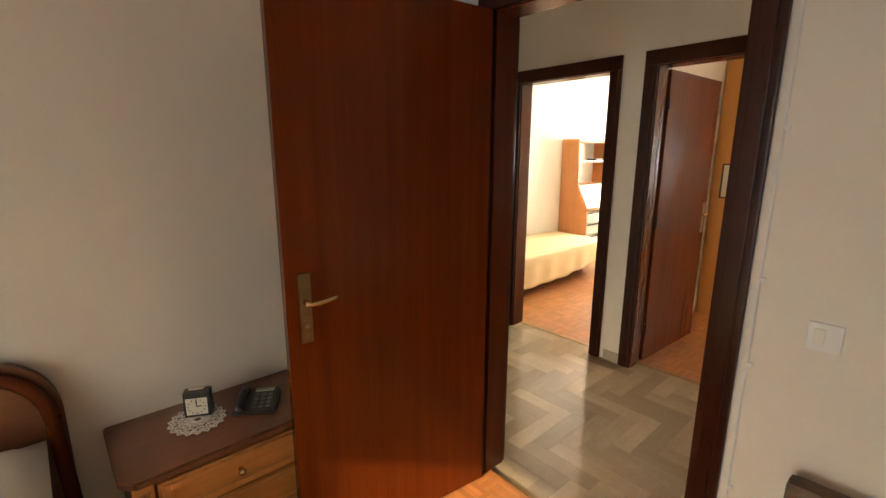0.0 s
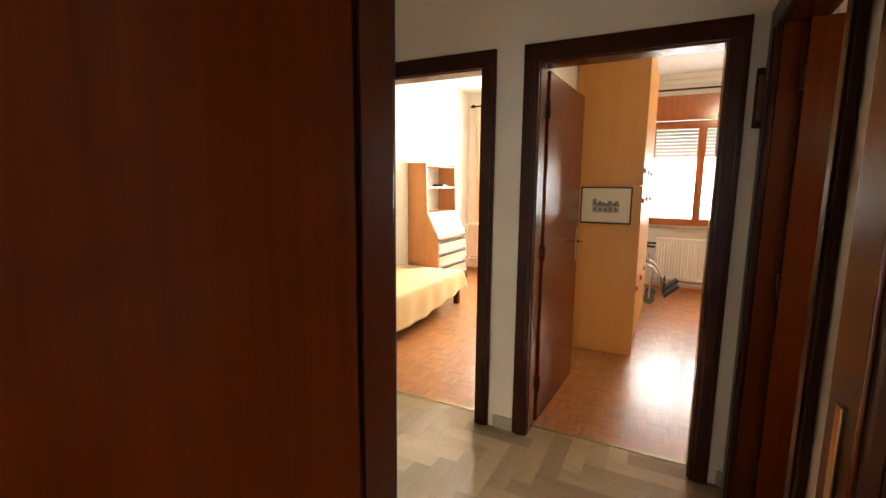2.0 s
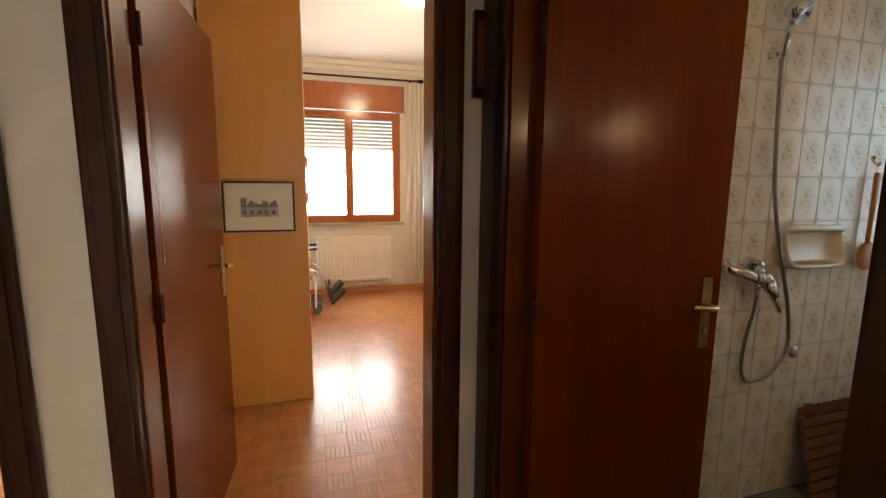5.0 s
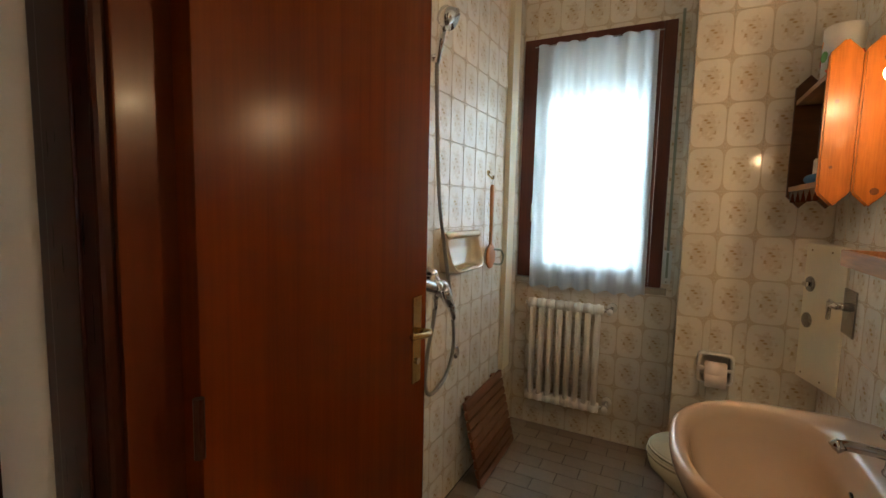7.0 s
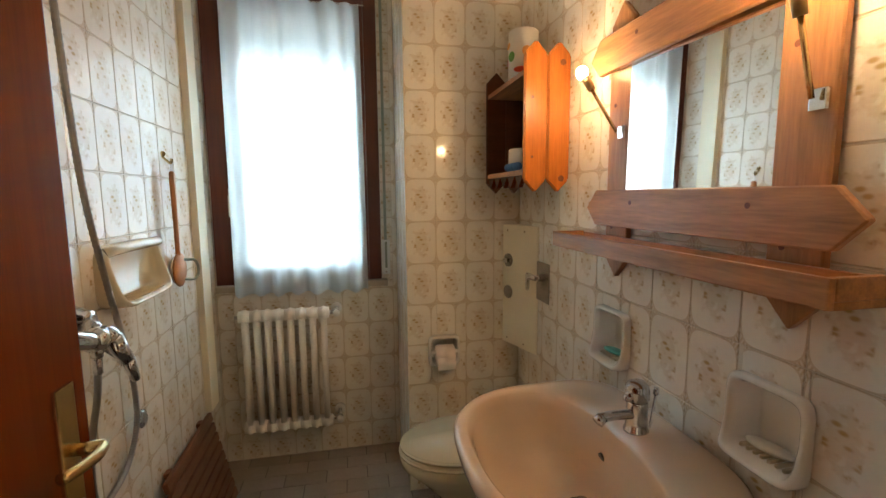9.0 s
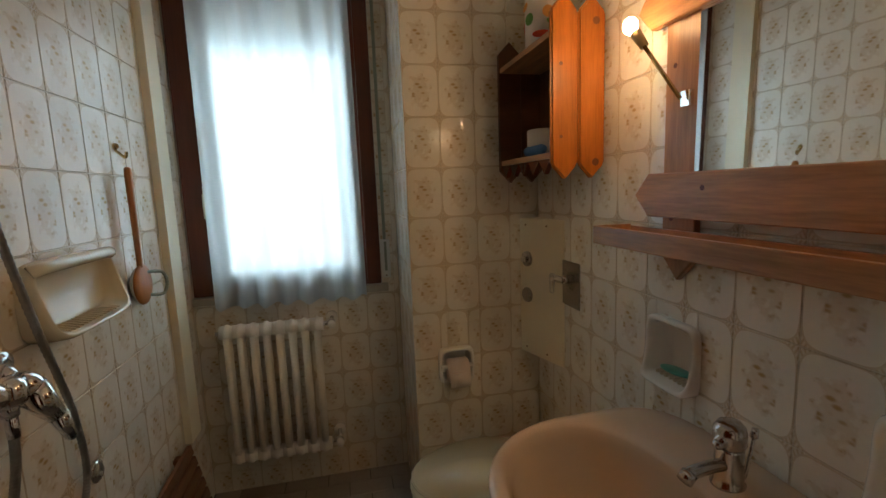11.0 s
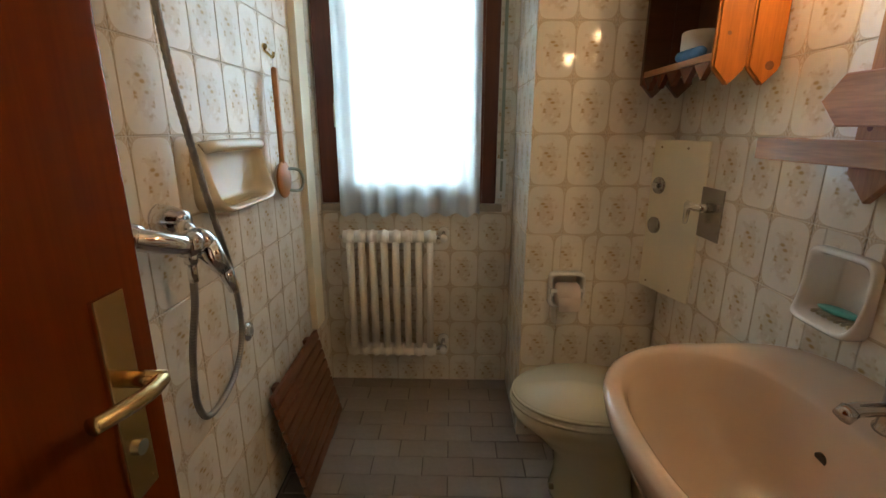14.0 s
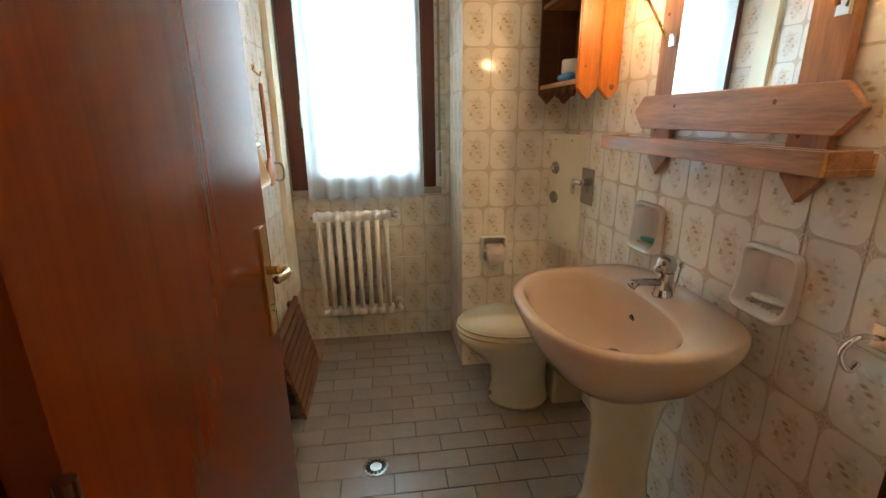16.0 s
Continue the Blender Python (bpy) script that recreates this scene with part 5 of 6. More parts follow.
    part("pop_up_rod", smooth(bm), M["chrome"], tap)


washbasin()


def soap_dish(x, z, soap, label):
    """A square ceramic dish let into the south wall, its lower lip standing out, with a sliver of soap."""
    w = 0.086
    r = root("soap_dish", (x, SW, z - w), label, "soap dish", group="soap dishes over the washbasin")
    y = SW + 0.002
    bm = bmesh.new()
    n = 48

    def loop(k, dep, lip=0.0, dz=0.0):
        out = []
        for i in range(n):
            a = 2 * math.pi * i / n
            c, s = math.cos(a), math.sin(a)
            px, pz = math.copysign(abs(c) ** 0.30, c), math.copysign(abs(s) ** 0.30, s)
            low = max(0.0, -pz) ** 2
            out.append(bm.verts.new((x + w * k * px, y + dep + lip * low, z + dz + w * k * pz)))
        return out
    L_ = [loop(1.0, 0.0), loop(1.0, 0.010, 0.016), loop(0.975, 0.018, 0.022), loop(0.90, 0.020, 0.026), loop(0.84, 0.015, 0.024), loop(0.79, 0.004, 0.006), loop(0.765, -0.020), loop(0.74, -0.044), loop(0.66, -0.050), loop(0.05, -0.051)]
    for a, b in zip(L_, L_[1:]):
        for k in range(n):
            bm.faces.new((a[k], a[(k + 1) % n], b[(k + 1) % n], b[k]))
    bm.faces.new(L_[-1])
    bmesh.ops.recalc_face_normals(bm, faces=bm.faces)
    part("surround", smooth(bm), M["white_ceramic"], r)
    for k in range(7):
        part("rib", boxes((x - 0.050 + k * 0.0155, x - 0.044 + k * 0.0155, y - 0.036, y + 0.012, z - 0.0665, z - 0.0590), bevel=0.002), M["cream_ceramic"], r, "stained drain rib")
    bm = bmesh.new()
    ball(bm, (0, 0, 0), 0.03, 1.55, 0.80, 0.30)
    bmesh.ops.transform(bm, matrix=pose(x + 0.004, y - 0.012, z - 0.0495, 8, 0, 8), verts=bm.verts)
    single("soap", smooth(bm), soap, "thin worn bar of soap resting in the dish", "soap")


soap_dish(4.945, 0.978, M["teal_soap"], "white ceramic soap dish with a teal soap")
soap_dish(4.425, 0.966, M["white_soap"], "white ceramic soap dish with a white soap")
bm = bmesh.new()
prism(bm, [(5.51, 7.0405), (5.7415, 7.0405), (5.7415, 7.120), (5.51, 7.047)], "z", 0.715, 1.270)
bmesh.ops.bevel(bm, geom=list(bm.edges), offset=0.002, segments=1, affect="EDGES")
panel = single("trim_access_panel", bm, M["panel"], "cream access panel set across the tiled corner", "trim", kind="structure")
ACROSS = pose(5.51, 7.047, 0, 0, 0, math.degrees(math.atan2(0.073, 0.2315)))
for x, z in ((0.085, 1.245), (0.205, 1.245), (0.085, 0.740), (0.205, 0.740)):
    bm = bmesh.new()
    cyl(bm, (x, 0.0005, z), (x, 0.0022, z), 0.004, seg=10)
    bmesh.ops.transform(bm, matrix=ACROSS, verts=bm.verts)
    part("screw", bm, M["bronze"], panel)
fp = root("flush_plate", (5.455, SW, 0.97), "square chrome flush plate with a lever above the toilet", "flush plate")
part("plate", boxes((5.395, 5.515, SW + 0.002, SW + 0.008, 0.966, 1.128), bevel=0.002), M["steel"], fp)
bm = bmesh.new()
cyl(bm, (5.455, SW + 0.008, 1.066), (5.455, SW + 0.044, 1.066), 0.016, 0.013, seg=20)
part("spindle", smooth(bm), M["chrome"], fp)
bm = bmesh.new()
prism(bm, [(5.440, 1.076), (5.525, 1.080), (5.536, 1.070), (5.532, 1.012), (5.524, 1.000), (5.514, 1.006), (5.508, 1.052), (5.440, 1.056)], "y", SW + 0.040, SW + 0.052)
bmesh.ops.bevel(bm, geom=list(bm.edges), offset=0.003, segments=2, affect="EDGES")
part("lever", smooth(bm), M["chrome"], fp)
for z, cap in ((1.108, True), (0.960, False)):
    at = ACROSS @ Vector((0.198, 0.0006, z))
    t = root("stop_valve", (at.x, at.y, z - 0.03), "round chrome stop-valve cover on the access panel", "valve")
    bm = bmesh.new()
    lathe(bm, [(0.031, 0), (0.030, 0.004), (0.020, 0.007), (0.010, 0.008)], (0, 0, 0))
    bmesh.ops.transform(bm, matrix=ACROSS @ pose(0.198, 0.0006, z, -90), verts=bm.verts)
    part("cover", smooth(bm), M["steel"], t)
    if cap:
        bm = bmesh.new()
        box(bm, 0.187, 0.209, 0.009, 0.026, z - 0.010, z + 0.010, bevel=0.004, m=ACROSS)
        part("knob", bm, M["chrome"], t)


def paper_holder():
    x, y0, y1, z0, z1 = TPX, 7.335, 7.480, 0.615, 0.765
    r = root("paper_holder", (x, 7.41, z0), "white ceramic paper holder set in the tiled chase", "paper holder")
    f = 0.018
    bm = bmesh.new()
    yc, zc, hh = (y0 + y1) / 2, (z0 + z1) / 2, (y1 - y0) / 2
    rings = []
    for k, dep in ((1.0, 0.001), (1.0, 0.024), (0.96, 0.031), (0.86, 0.032), (0.80, 0.022), (0.775, -0.010), (0.76, -0.050)):
        ring = []
        for i in range(48):
            a = 2 * math.pi * i / 48
            c, s = math.cos(a), math.sin(a)
            ring.append(bm.verts.new((x - dep, yc + hh * k * math.copysign(abs(c) ** 0.30, c), zc + hh * k * math.copysign(abs(s) ** 0.30, s))))
        rings.append(ring)
    for a, b in zip(rings, rings[1:]):
        for k in range(48):
            bm.faces.new((a[k], a[(k + 1) % 48], b[(k + 1) % 48], b[k]))
    bmesh.ops.recalc_face_normals(bm, faces=bm.faces)
    smooth(bm)
    part("surround", bm, M["white_ceramic"], r)
    part("back", boxes((x + 0.050, x + 0.056, y0 + f, y1 - f, z0 + f, z1 - f)), M["white_ceramic"], r)
    bm = bmesh.new()
    cyl(bm, (x - 0.034, y0 + 0.008, 0.690), (x - 0.034, y1 - 0.008, 0.690), 0.009)
    for y in (y0 + 0.002, y1 - 0.018):
        box(bm, x - 0.044, x - 0.004, y + 0.004, y + 0.012, 0.679, 0.701, bevel=0.002)
    part("spindle", bm, M["white_ceramic"], r)
    bm = bmesh.new()
    cyl(bm, (x - 0.034, 7.366, 0.676), (x - 0.034, 7.449, 0.676), 0.047, seg=36)
    bmesh.ops.bevel(bm, geom=[e for e in bm.edges if abs(e.verts[0].co.y - e.verts[1].co.y) < 1e-5], offset=0.004, segments=2, affect="EDGES")
    box(bm, x - 0.0822, x - 0.0812, 7.367, 7.448, 0.622, 0.678)
    single("toilet_roll", smooth(bm), M["pink_paper"], "pale pink toilet roll in the holder", "toilet roll")


paper_holder()


def board_outline(c, half, lo, hi, tip):
    """A board with pointed ends."""
    return [(c - half, lo + tip), (c, lo), (c + half, lo + tip), (c + half, hi - tip), (c, hi), (c - half, hi - tip)]


def pine_cabinet():
    x0, x1, yb, yf = 5.273, 5.690, SW + 0.002, 7.215
    r = root("pine_wall_cabinet", ((x0 + x1) / 2, 7.15, 1.45), "varnished pine wall cabinet with zigzag edges and open shelves", "cabinet")
    n = 3
    wb = (yf - yb) / 2
    for k in range(2):
        bm = bmesh.new()
        c = yb + (k + 0.5) * wb
        prism(bm, board_outline(c, wb / 2 - 0.0008, 1.412, 1.932, 0.045), "x", x0 - 0.018, x0)
        bmesh.ops.bevel(bm, geom=list(bm.edges), offset=0.0055, segments=2, affect="EDGES")
        b = part("side_board", bm, M["pine"], r, "pointed pine board")
        for z, rr in ((1.86 - 0.12 * k, 0.011 - 0.005 * k), (1.462 + 0.075 * k, 0.011 - 0.006 * k)):
            bm = bmesh.new()
            cyl(bm, (x0 - 0.0186, c - 0.012 * (1 - 2 * k), z), (x0 - 0.0178, c - 0.012 * (1 - 2 * k), z), rr)
            part("knot", bm, M["knot"], b)
    # Far boards: the shaded inside is put in as a dark walnut colour.
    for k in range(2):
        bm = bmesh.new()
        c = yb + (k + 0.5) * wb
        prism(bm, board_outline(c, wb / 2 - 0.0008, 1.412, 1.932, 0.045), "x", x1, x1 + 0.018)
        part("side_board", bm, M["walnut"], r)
    for z in (1.495, 1.835):
        part("shelf", boxes((x0 + 0.001, x1 - 0.001, yb, yf - 0.004, z - 0.018, z), bevel=0.002), M["pine_h"], r)
    # The back takes walnut too, for the dark inside of the shelves.
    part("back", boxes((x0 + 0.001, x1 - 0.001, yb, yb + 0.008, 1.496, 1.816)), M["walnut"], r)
    zig = [(x0 + 0.002, 1.476)]
    m_ = 5
    for k in range(m_):
        a = x0 + 0.002 + (x1 - x0 - 0.004) * k / m_
        b = x0 + 0.002 + (x1 - x0 - 0.004) * (k + 1) / m_
        zig += [((a + b) / 2, 1.432), (b, 1.4755)] if k < m_ - 1 else [((a + b) / 2, 1.432), (b, 1.476)]
    bm = bmesh.new()
    prism(bm, zig[::-1], "y", yf - 0.022, yf - 0.006)
    part("valance", bm, M["jamb"], r, "dark zigzag valance")


pine_cabinet()


def paper_roll(name, x, y, z, rad_, h, label, printed=False):
    bm = bmesh.new()
    cyl(bm, (x, y, z), (x, y, z + h), rad_, seg=36)
    bmesh.ops.bevel(bm, geom=[e for e in bm.edges if abs(e.verts[0].co.z - e.verts[1].co.z) < 1e-5], offset=0.004, segments=2, affect="EDGES")
    ob = single(name, smooth(bm), M["paper"], label, "paper roll")
    if printed:
        rnd = random.Random(9)
        for k in range(9):
            a = radians(60 + 28 * k + rnd.uniform(-8, 8))
            zz = z + rnd.uniform(0.04, h - 0.04)
            bm = bmesh.new()
            ball(bm, (0, 0, 0), 0.019, 1.0 + 0.5 * (k % 2), 0.07, 1.0 - 0.4 * (k % 2), 12, 8)
            bmesh.ops.transform(bm, matrix=Matrix.Translation((x, y, zz)) @ pose(0, 0, 0, 0, 0, math.degrees(a) - 90) @ Matrix.Translation((0, rad_, 0)), verts=bm.verts)
            part("printed_fruit", bm, M[("red", "orange_ink", "green_ink")[k % 3]], ob, "printed fruit")
    return ob


paper_roll("kitchen_roll", 5.50, 7.125, 1.8355, 0.058, 0.205, "white kitchen roll with a printed fruit pattern", True)
paper_roll("toilet_roll", 5.52, 7.118, 1.4955, 0.054, 0.095, "white toilet roll standing on the pine shelf")
bm = bmesh.new()
for k in range(4):
    ball(bm, (5.50 - 0.030 * k + 0.02, 7.188, 1.4955 + 0.017), 0.024, 1.2, 0.75, 0.68)
bmesh.ops.translate(bm, verts=bm.verts, vec=(-0.045, 0, 0))
single("cloth", smooth(bm), M["blue_cloth"], "crumpled blue cloth on the pine shelf", "cloth")


def pine_mirror():
    y0 = SW + 0.003
    r = root("pine_mirror", (4.655, SW, 1.16), "mirror in a rustic pine frame with pointed boards", "mirror")
    for x in (4.925, 4.390):
        bm = bmesh.new()
        prism(bm, board_outline(x, 0.052, 1.165, 1.930, 0.055), "y", y0, y0 + 0.018)
        bmesh.ops.bevel(bm, geom=list(bm.edges), offset=0.003, segments=1, affect="EDGES")
        b = part("upright", bm, M["pine_v"], r, "pointed pine upright")
        for z in (1.655, 1.31):
            bm = bmesh.new()
            cyl(bm, (x + 0.021, y0 + 0.0178, z), (x + 0.021, y0 + 0.0186, z), 0.006)
            part("knot", bm, M["knot"], b)
    for zc in (1.365, 1.800):
        bm = bmesh.new()
        a, c, h, tip = 5.060, 4.265, 0.052, 0.050
        prism(bm, [(a, zc), (a - tip, zc + h), (c + tip, zc + h), (c, zc), (c + tip, zc - h), (a - tip, zc - h)], "y", y0 + 0.0185, y0 + 0.036)
        bmesh.ops.bevel(bm, geom=list(bm.edges), offset=0.003, segments=1, affect="EDGES")
        b = part("rail", bm, M["pine_h"], r, "pointed pine rail")
        for x in (4.835, 4.47):
            bm = bmesh.new()
            cyl(bm, (x, y0 + 0.0358, zc + 0.017), (x, y0 + 0.0366, zc + 0.017), 0.006)
            part("knot", bm, M["knot"], b)
    bm = bmesh.new()
    box(bm, -0.2145, 0.2145, -0.002, 0.002, -0.185, 0.185, m=pose(4.6575, SW + 0.0145, 1.58, 0.8, 0, 2.5))
    part("glass", bm, M["mirror"], r, "clear mirror glass")


pine_mirror()


def pine_tray():
    r = root("pine_shelf_tray", (4.67, 7.1, 1.25), "long pine tray shelf below the mirror", "shelf")
    x0, x1, y0, y1 = 4.235, 5.090, SW + 0.022, 7.165
    part("bottom", boxes((x0, x1, y0, y1, 1.244, 1.256), bevel=0.002), M["pine_h"], r)
    part("front_rail", boxes((x0, x1, y1 + 0.0005, y1 + 0.013, 1.244, 1.290), bevel=0.003), M["pine_h"], r)
    part("back_rail", boxes((x0, x1, y0 - 0.0005, y0 + 0.012, 1.2565, 1.285), bevel=0.003), M["pine_h"], r)
    for x in (x0, x1 - 0.013):
        part("end_rail", boxes((x, x + 0.013, y0 + 0.0125, y1, 1.2565, 1.290), bevel=0.003), M["pine_h"], r)


pine_tray()


def candle_lamp(base, tip, label):
    base, tip = Vector(base), Vector(tip)
    r = root("mirror_lamp", base, label, "lamp", group="lamps on the mirror frame")
    part("mount", boxes((base.x - 0.014, base.x + 0.014, SW + 0.022, SW + 0.034, base.z - 0.017, base.z + 0.017), bevel=0.002), M["chrome"], r)
    bm = bmesh.new()
    d = (tip - base).normalized()
    cyl(bm, base, tip - d * 0.055, 0.0045)
    part("stem", smooth(bm), M["brass"], r)
    bm = bmesh.new()
    cyl(bm, tip - d * 0.062, tip - d * 0.020, 0.010, 0.013)
    part("socket", smooth(bm), M["bronze"], r)
    bm = bmesh.new()
    ball(bm, tip + d * 0.002, 0.0175, 1, 1, 1.15)
    bu = part("bulb", smooth(bm), M["bulb"], r, "small lit bulb")
    bu.visible_shadow = False


candle_lamp((4.900, 7.085, 1.575), (5.005, 7.135, 1.755), "small brass mirror lamp with a lit bulb")
candle_lamp((4.360, 7.085, 1.553), (4.360, 7.135, 1.735), "small brass mirror lamp with a lit bulb")

tw = root("towel_hook", (4.16, SW, 0.88), "chrome towel hook on the tiled wall", "hook")
bm = bmesh.new()
tube(bm, spline([(4.16, SW + 0.004, 0.95), (4.165, SW + 0.05, 0.955), (4.17, SW + 0.075, 0.92), (4.165, SW + 0.055, 0.885), (4.16, SW + 0.045, 0.905)]), 0.006, 8)
part("hook", smooth(bm), M["chrome"], tw)
part("plate", boxes((4.14, 4.18, SW + 0.001, SW + 0.008, 0.925, 0.975), bevel=0.003), M["chrome"], tw)


# shower wall
def shower_mixer():
    y = NW
    r = root("shower_mixer", (4.86, y, 1.05), "chrome shower mixer with a long steel hose", "shower mixer")
    for x in (4.825, 4.975):
        bm = bmesh.new()
        lathe(bm, [(0.036, 0), (0.036, 0.010), (0.034, 0.024), (0.029, 0.040), (0.024, 0.050), (0.021, 0.062), (0.010, 0.063)], (0, 0, 0), 28)
        bmesh.ops.transform(bm, matrix=pose(x, y - 0.001, 1.112, 90), verts=bm.verts)
        part("flange", smooth(bm), M["chrome"], r)
    bm = bmesh.new()
    tube(bm, spline([(4.817, y - 0.056, 1.110), (4.838, y - 0.074, 1.100), (4.868, y - 0.088, 1.088), (4.905, y - 0.092, 1.078), (4.928, y - 0.092, 1.074)]), 0.022, 18)
    ball(bm, (4.817, y - 0.056, 1.110), 0.022)
    cyl(bm, (4.973, y - 0.050, 1.112), (4.938, y - 0.090, 1.080), 0.019)
    cyl(bm, (4.900, y - 0.092, 1.078), (4.945, y - 0.094, 1.073), 0.027, 0.030, seg=24)
    part("body", smooth(bm), M["chrome"], r)
    bm = bmesh.new()
    ball(bm, (4.950, y - 0.098, 1.070), 0.032, 1.0, 1.0, 1.0, 20, 14)
    cyl(bm, (4.952, y - 0.104, 1.067), (4.982, y - 0.126, 1.000), 0.030, 0.018, seg=18)
    cyl(bm, (4.982, y - 0.126, 1.000), (5.004, y - 0.131, 0.945), 0.018, 0.011, seg=18)
    ball(bm, (5.004, y - 0.131, 0.945), 0.011)
    part("lever", smooth(bm), M["chrome"], r)
    bm = bmesh.new()
    cyl(bm, (4.922, y - 0.092, 1.060), (4.924, y - 0.090, 1.032), 0.015, 0.013)
    cyl(bm, (4.924, y - 0.090, 1.032), (4.930, y - 0.086, 0.990), 0.010)
    part("outlet", smooth(bm), M["chrome"], r)
    line = spline([(4.926, y - 0.088, 1.01), (4.940, y - 0.074, 0.93), (4.950, y - 0.045, 0.80), (4.965, y - 0.03, 0.66), (5.03, y - 0.02, 0.592), (5.155, y - 0.02, 0.620), (5.222, y - 0.025, 0.73), (5.180, y - 0.04, 0.92), (5.085, y - 0.05, 1.16), (5.015, y - 0.05, 1.42), (4.985, y - 0.05, 1.70), (4.97, y - 0.05, 1.95)], 34)
    bm = bmesh.new()
    rings = []
    up = Vector((0, 1, 0))
    for i, p in enumerate(line):
        d = (line[min(i + 1, len(line) - 1)] - line[max(i - 1, 0)]).normalized()
        up = (up - d * up.dot(d)).normalized()
        side = d.cross(up)
        rr = 0.0086 if i % 2 else 0.0074
        rings.append([bm.verts.new(p + (up * math.cos(2 * math.pi * k / 10) + side * math.sin(2 * math.pi * k / 10)) * rr) for k in range(10)])
    for a, b in zip(rings, rings[1:]):
        for k in range(10):
            bm.faces.new((a[k], a[(k + 1) % 10], b[(k + 1) % 10], b[k]))
    part("hose", bm, M["hose"], r, "ribbed steel shower hose")
    bm = bmesh.new()
    cyl(bm, (4.97, y - 0.001, 1.95), (4.97, y - 0.055, 1.95), 0.014)
    cyl(bm, (4.97, y - 0.05, 1.93), (4.965, y - 0.085, 2.09), 0.012, 0.014)
    cyl(bm, (4.965, y - 0.075, 2.10), (4.965, y - 0.115, 2.075), 0.035, 0.042)
    part("hand_shower", smooth(bm), M["chrome"], r)


shower_mixer()


def corner_soap_tray():
    x0, x1, z0, z1, y = 5.118, 5.470, 1.090, 1.275, NW - 0.001
    r = root("soap_tray", ((x0 + x1) / 2, y, z0), "cream ceramic soap tray with a grab bar on the shower wall", "soap tray")
    cx, cz, hw, hh = (x0 + x1) / 2, (z0 + z1) / 2, (x1 - x0) / 2, (z1 - z0) / 2
    bm = bmesh.new()
    n = 64

    def loop(k, base, more):
        """A rounded rectangle that stands further out towards its lower lip."""
        out = []
        for i in range(n):
            a = 2 * math.pi * i / n
            c, s = math.cos(a), math.sin(a)
            px, pz = math.copysign(abs(c) ** 0.32, c), math.copysign(abs(s) ** 0.42, s)
            low = (1 - pz) / 2
            inset = (1 - k) * hh
            out.append(bm.verts.new((cx + (hw - inset) * px, y - base - more * low ** 1.6, cz + (hh - inset) * pz)))
        return out
    rings = [loop(1.0, 0.0, 0.0), loop(1.0, 0.022, 0.014), loop(0.97, 0.032, 0.034), loop(0.90, 0.036, 0.042), loop(0.83, 0.032, 0.040), loop(0.76, 0.020, 0.024), loop(0.70, 0.010, 0.008), loop(0.60, 0.006, 0.004), loop(0.05, 0.005, 0.0)]
    for a, b in zip(rings, rings[1:]):
        for k in range(n):
            bm.faces.new((a[k], a[(k + 1) % n], b[(k + 1) % n], b[k]))
    bm.faces.new(rings[-1])
    bmesh.ops.recalc_face_normals(bm, faces=bm.faces)
    part("tray", smooth(bm), M["cream_ceramic"], r)
    bm = bmesh.new()
    tube(bm, spline([(x0 + 0.015, y - 0.026, z1 - 0.020), (x0 + 0.04, y - 0.040, z1 - 0.013), (cx, y - 0.042, z1 - 0.012), (x1 - 0.04, y - 0.040, z1 - 0.013), (x1 - 0.015, y - 0.026, z1 - 0.020)]), 0.0155, 14)
    part("grab_bar", smooth(bm), M["cream_ceramic"], r)
    for k in range(16):
        xx = x0 + 0.045 + k * (x1 - x0 - 0.09) / 15
        bm = bmesh.new()
        tube(bm, [(xx, y - 0.016, z0 + 0.028), (xx, y - 0.062, z0 + 0.0205)], 0.0028, 6)
        part("rib", bm, M["cream_ceramic"], r)


corner_soap_tray()
hk = root("wall_hook", (5.64, NW, 1.53), "small brass hook on the shower wall", "hook")
bm = bmesh.new()
tube(bm, spline([(5.64, NW - 0.001, 1.56), (5.638, NW - 0.012, 1.55), (5.636, NW - 0.030, 1.535), (5.634, NW - 0.036, 1.552)]), 0.0045, 8)
ball(bm, (5.64, NW - 0.004, 1.57), 0.010)
part("hook", smooth(bm), M["brass"], hk)


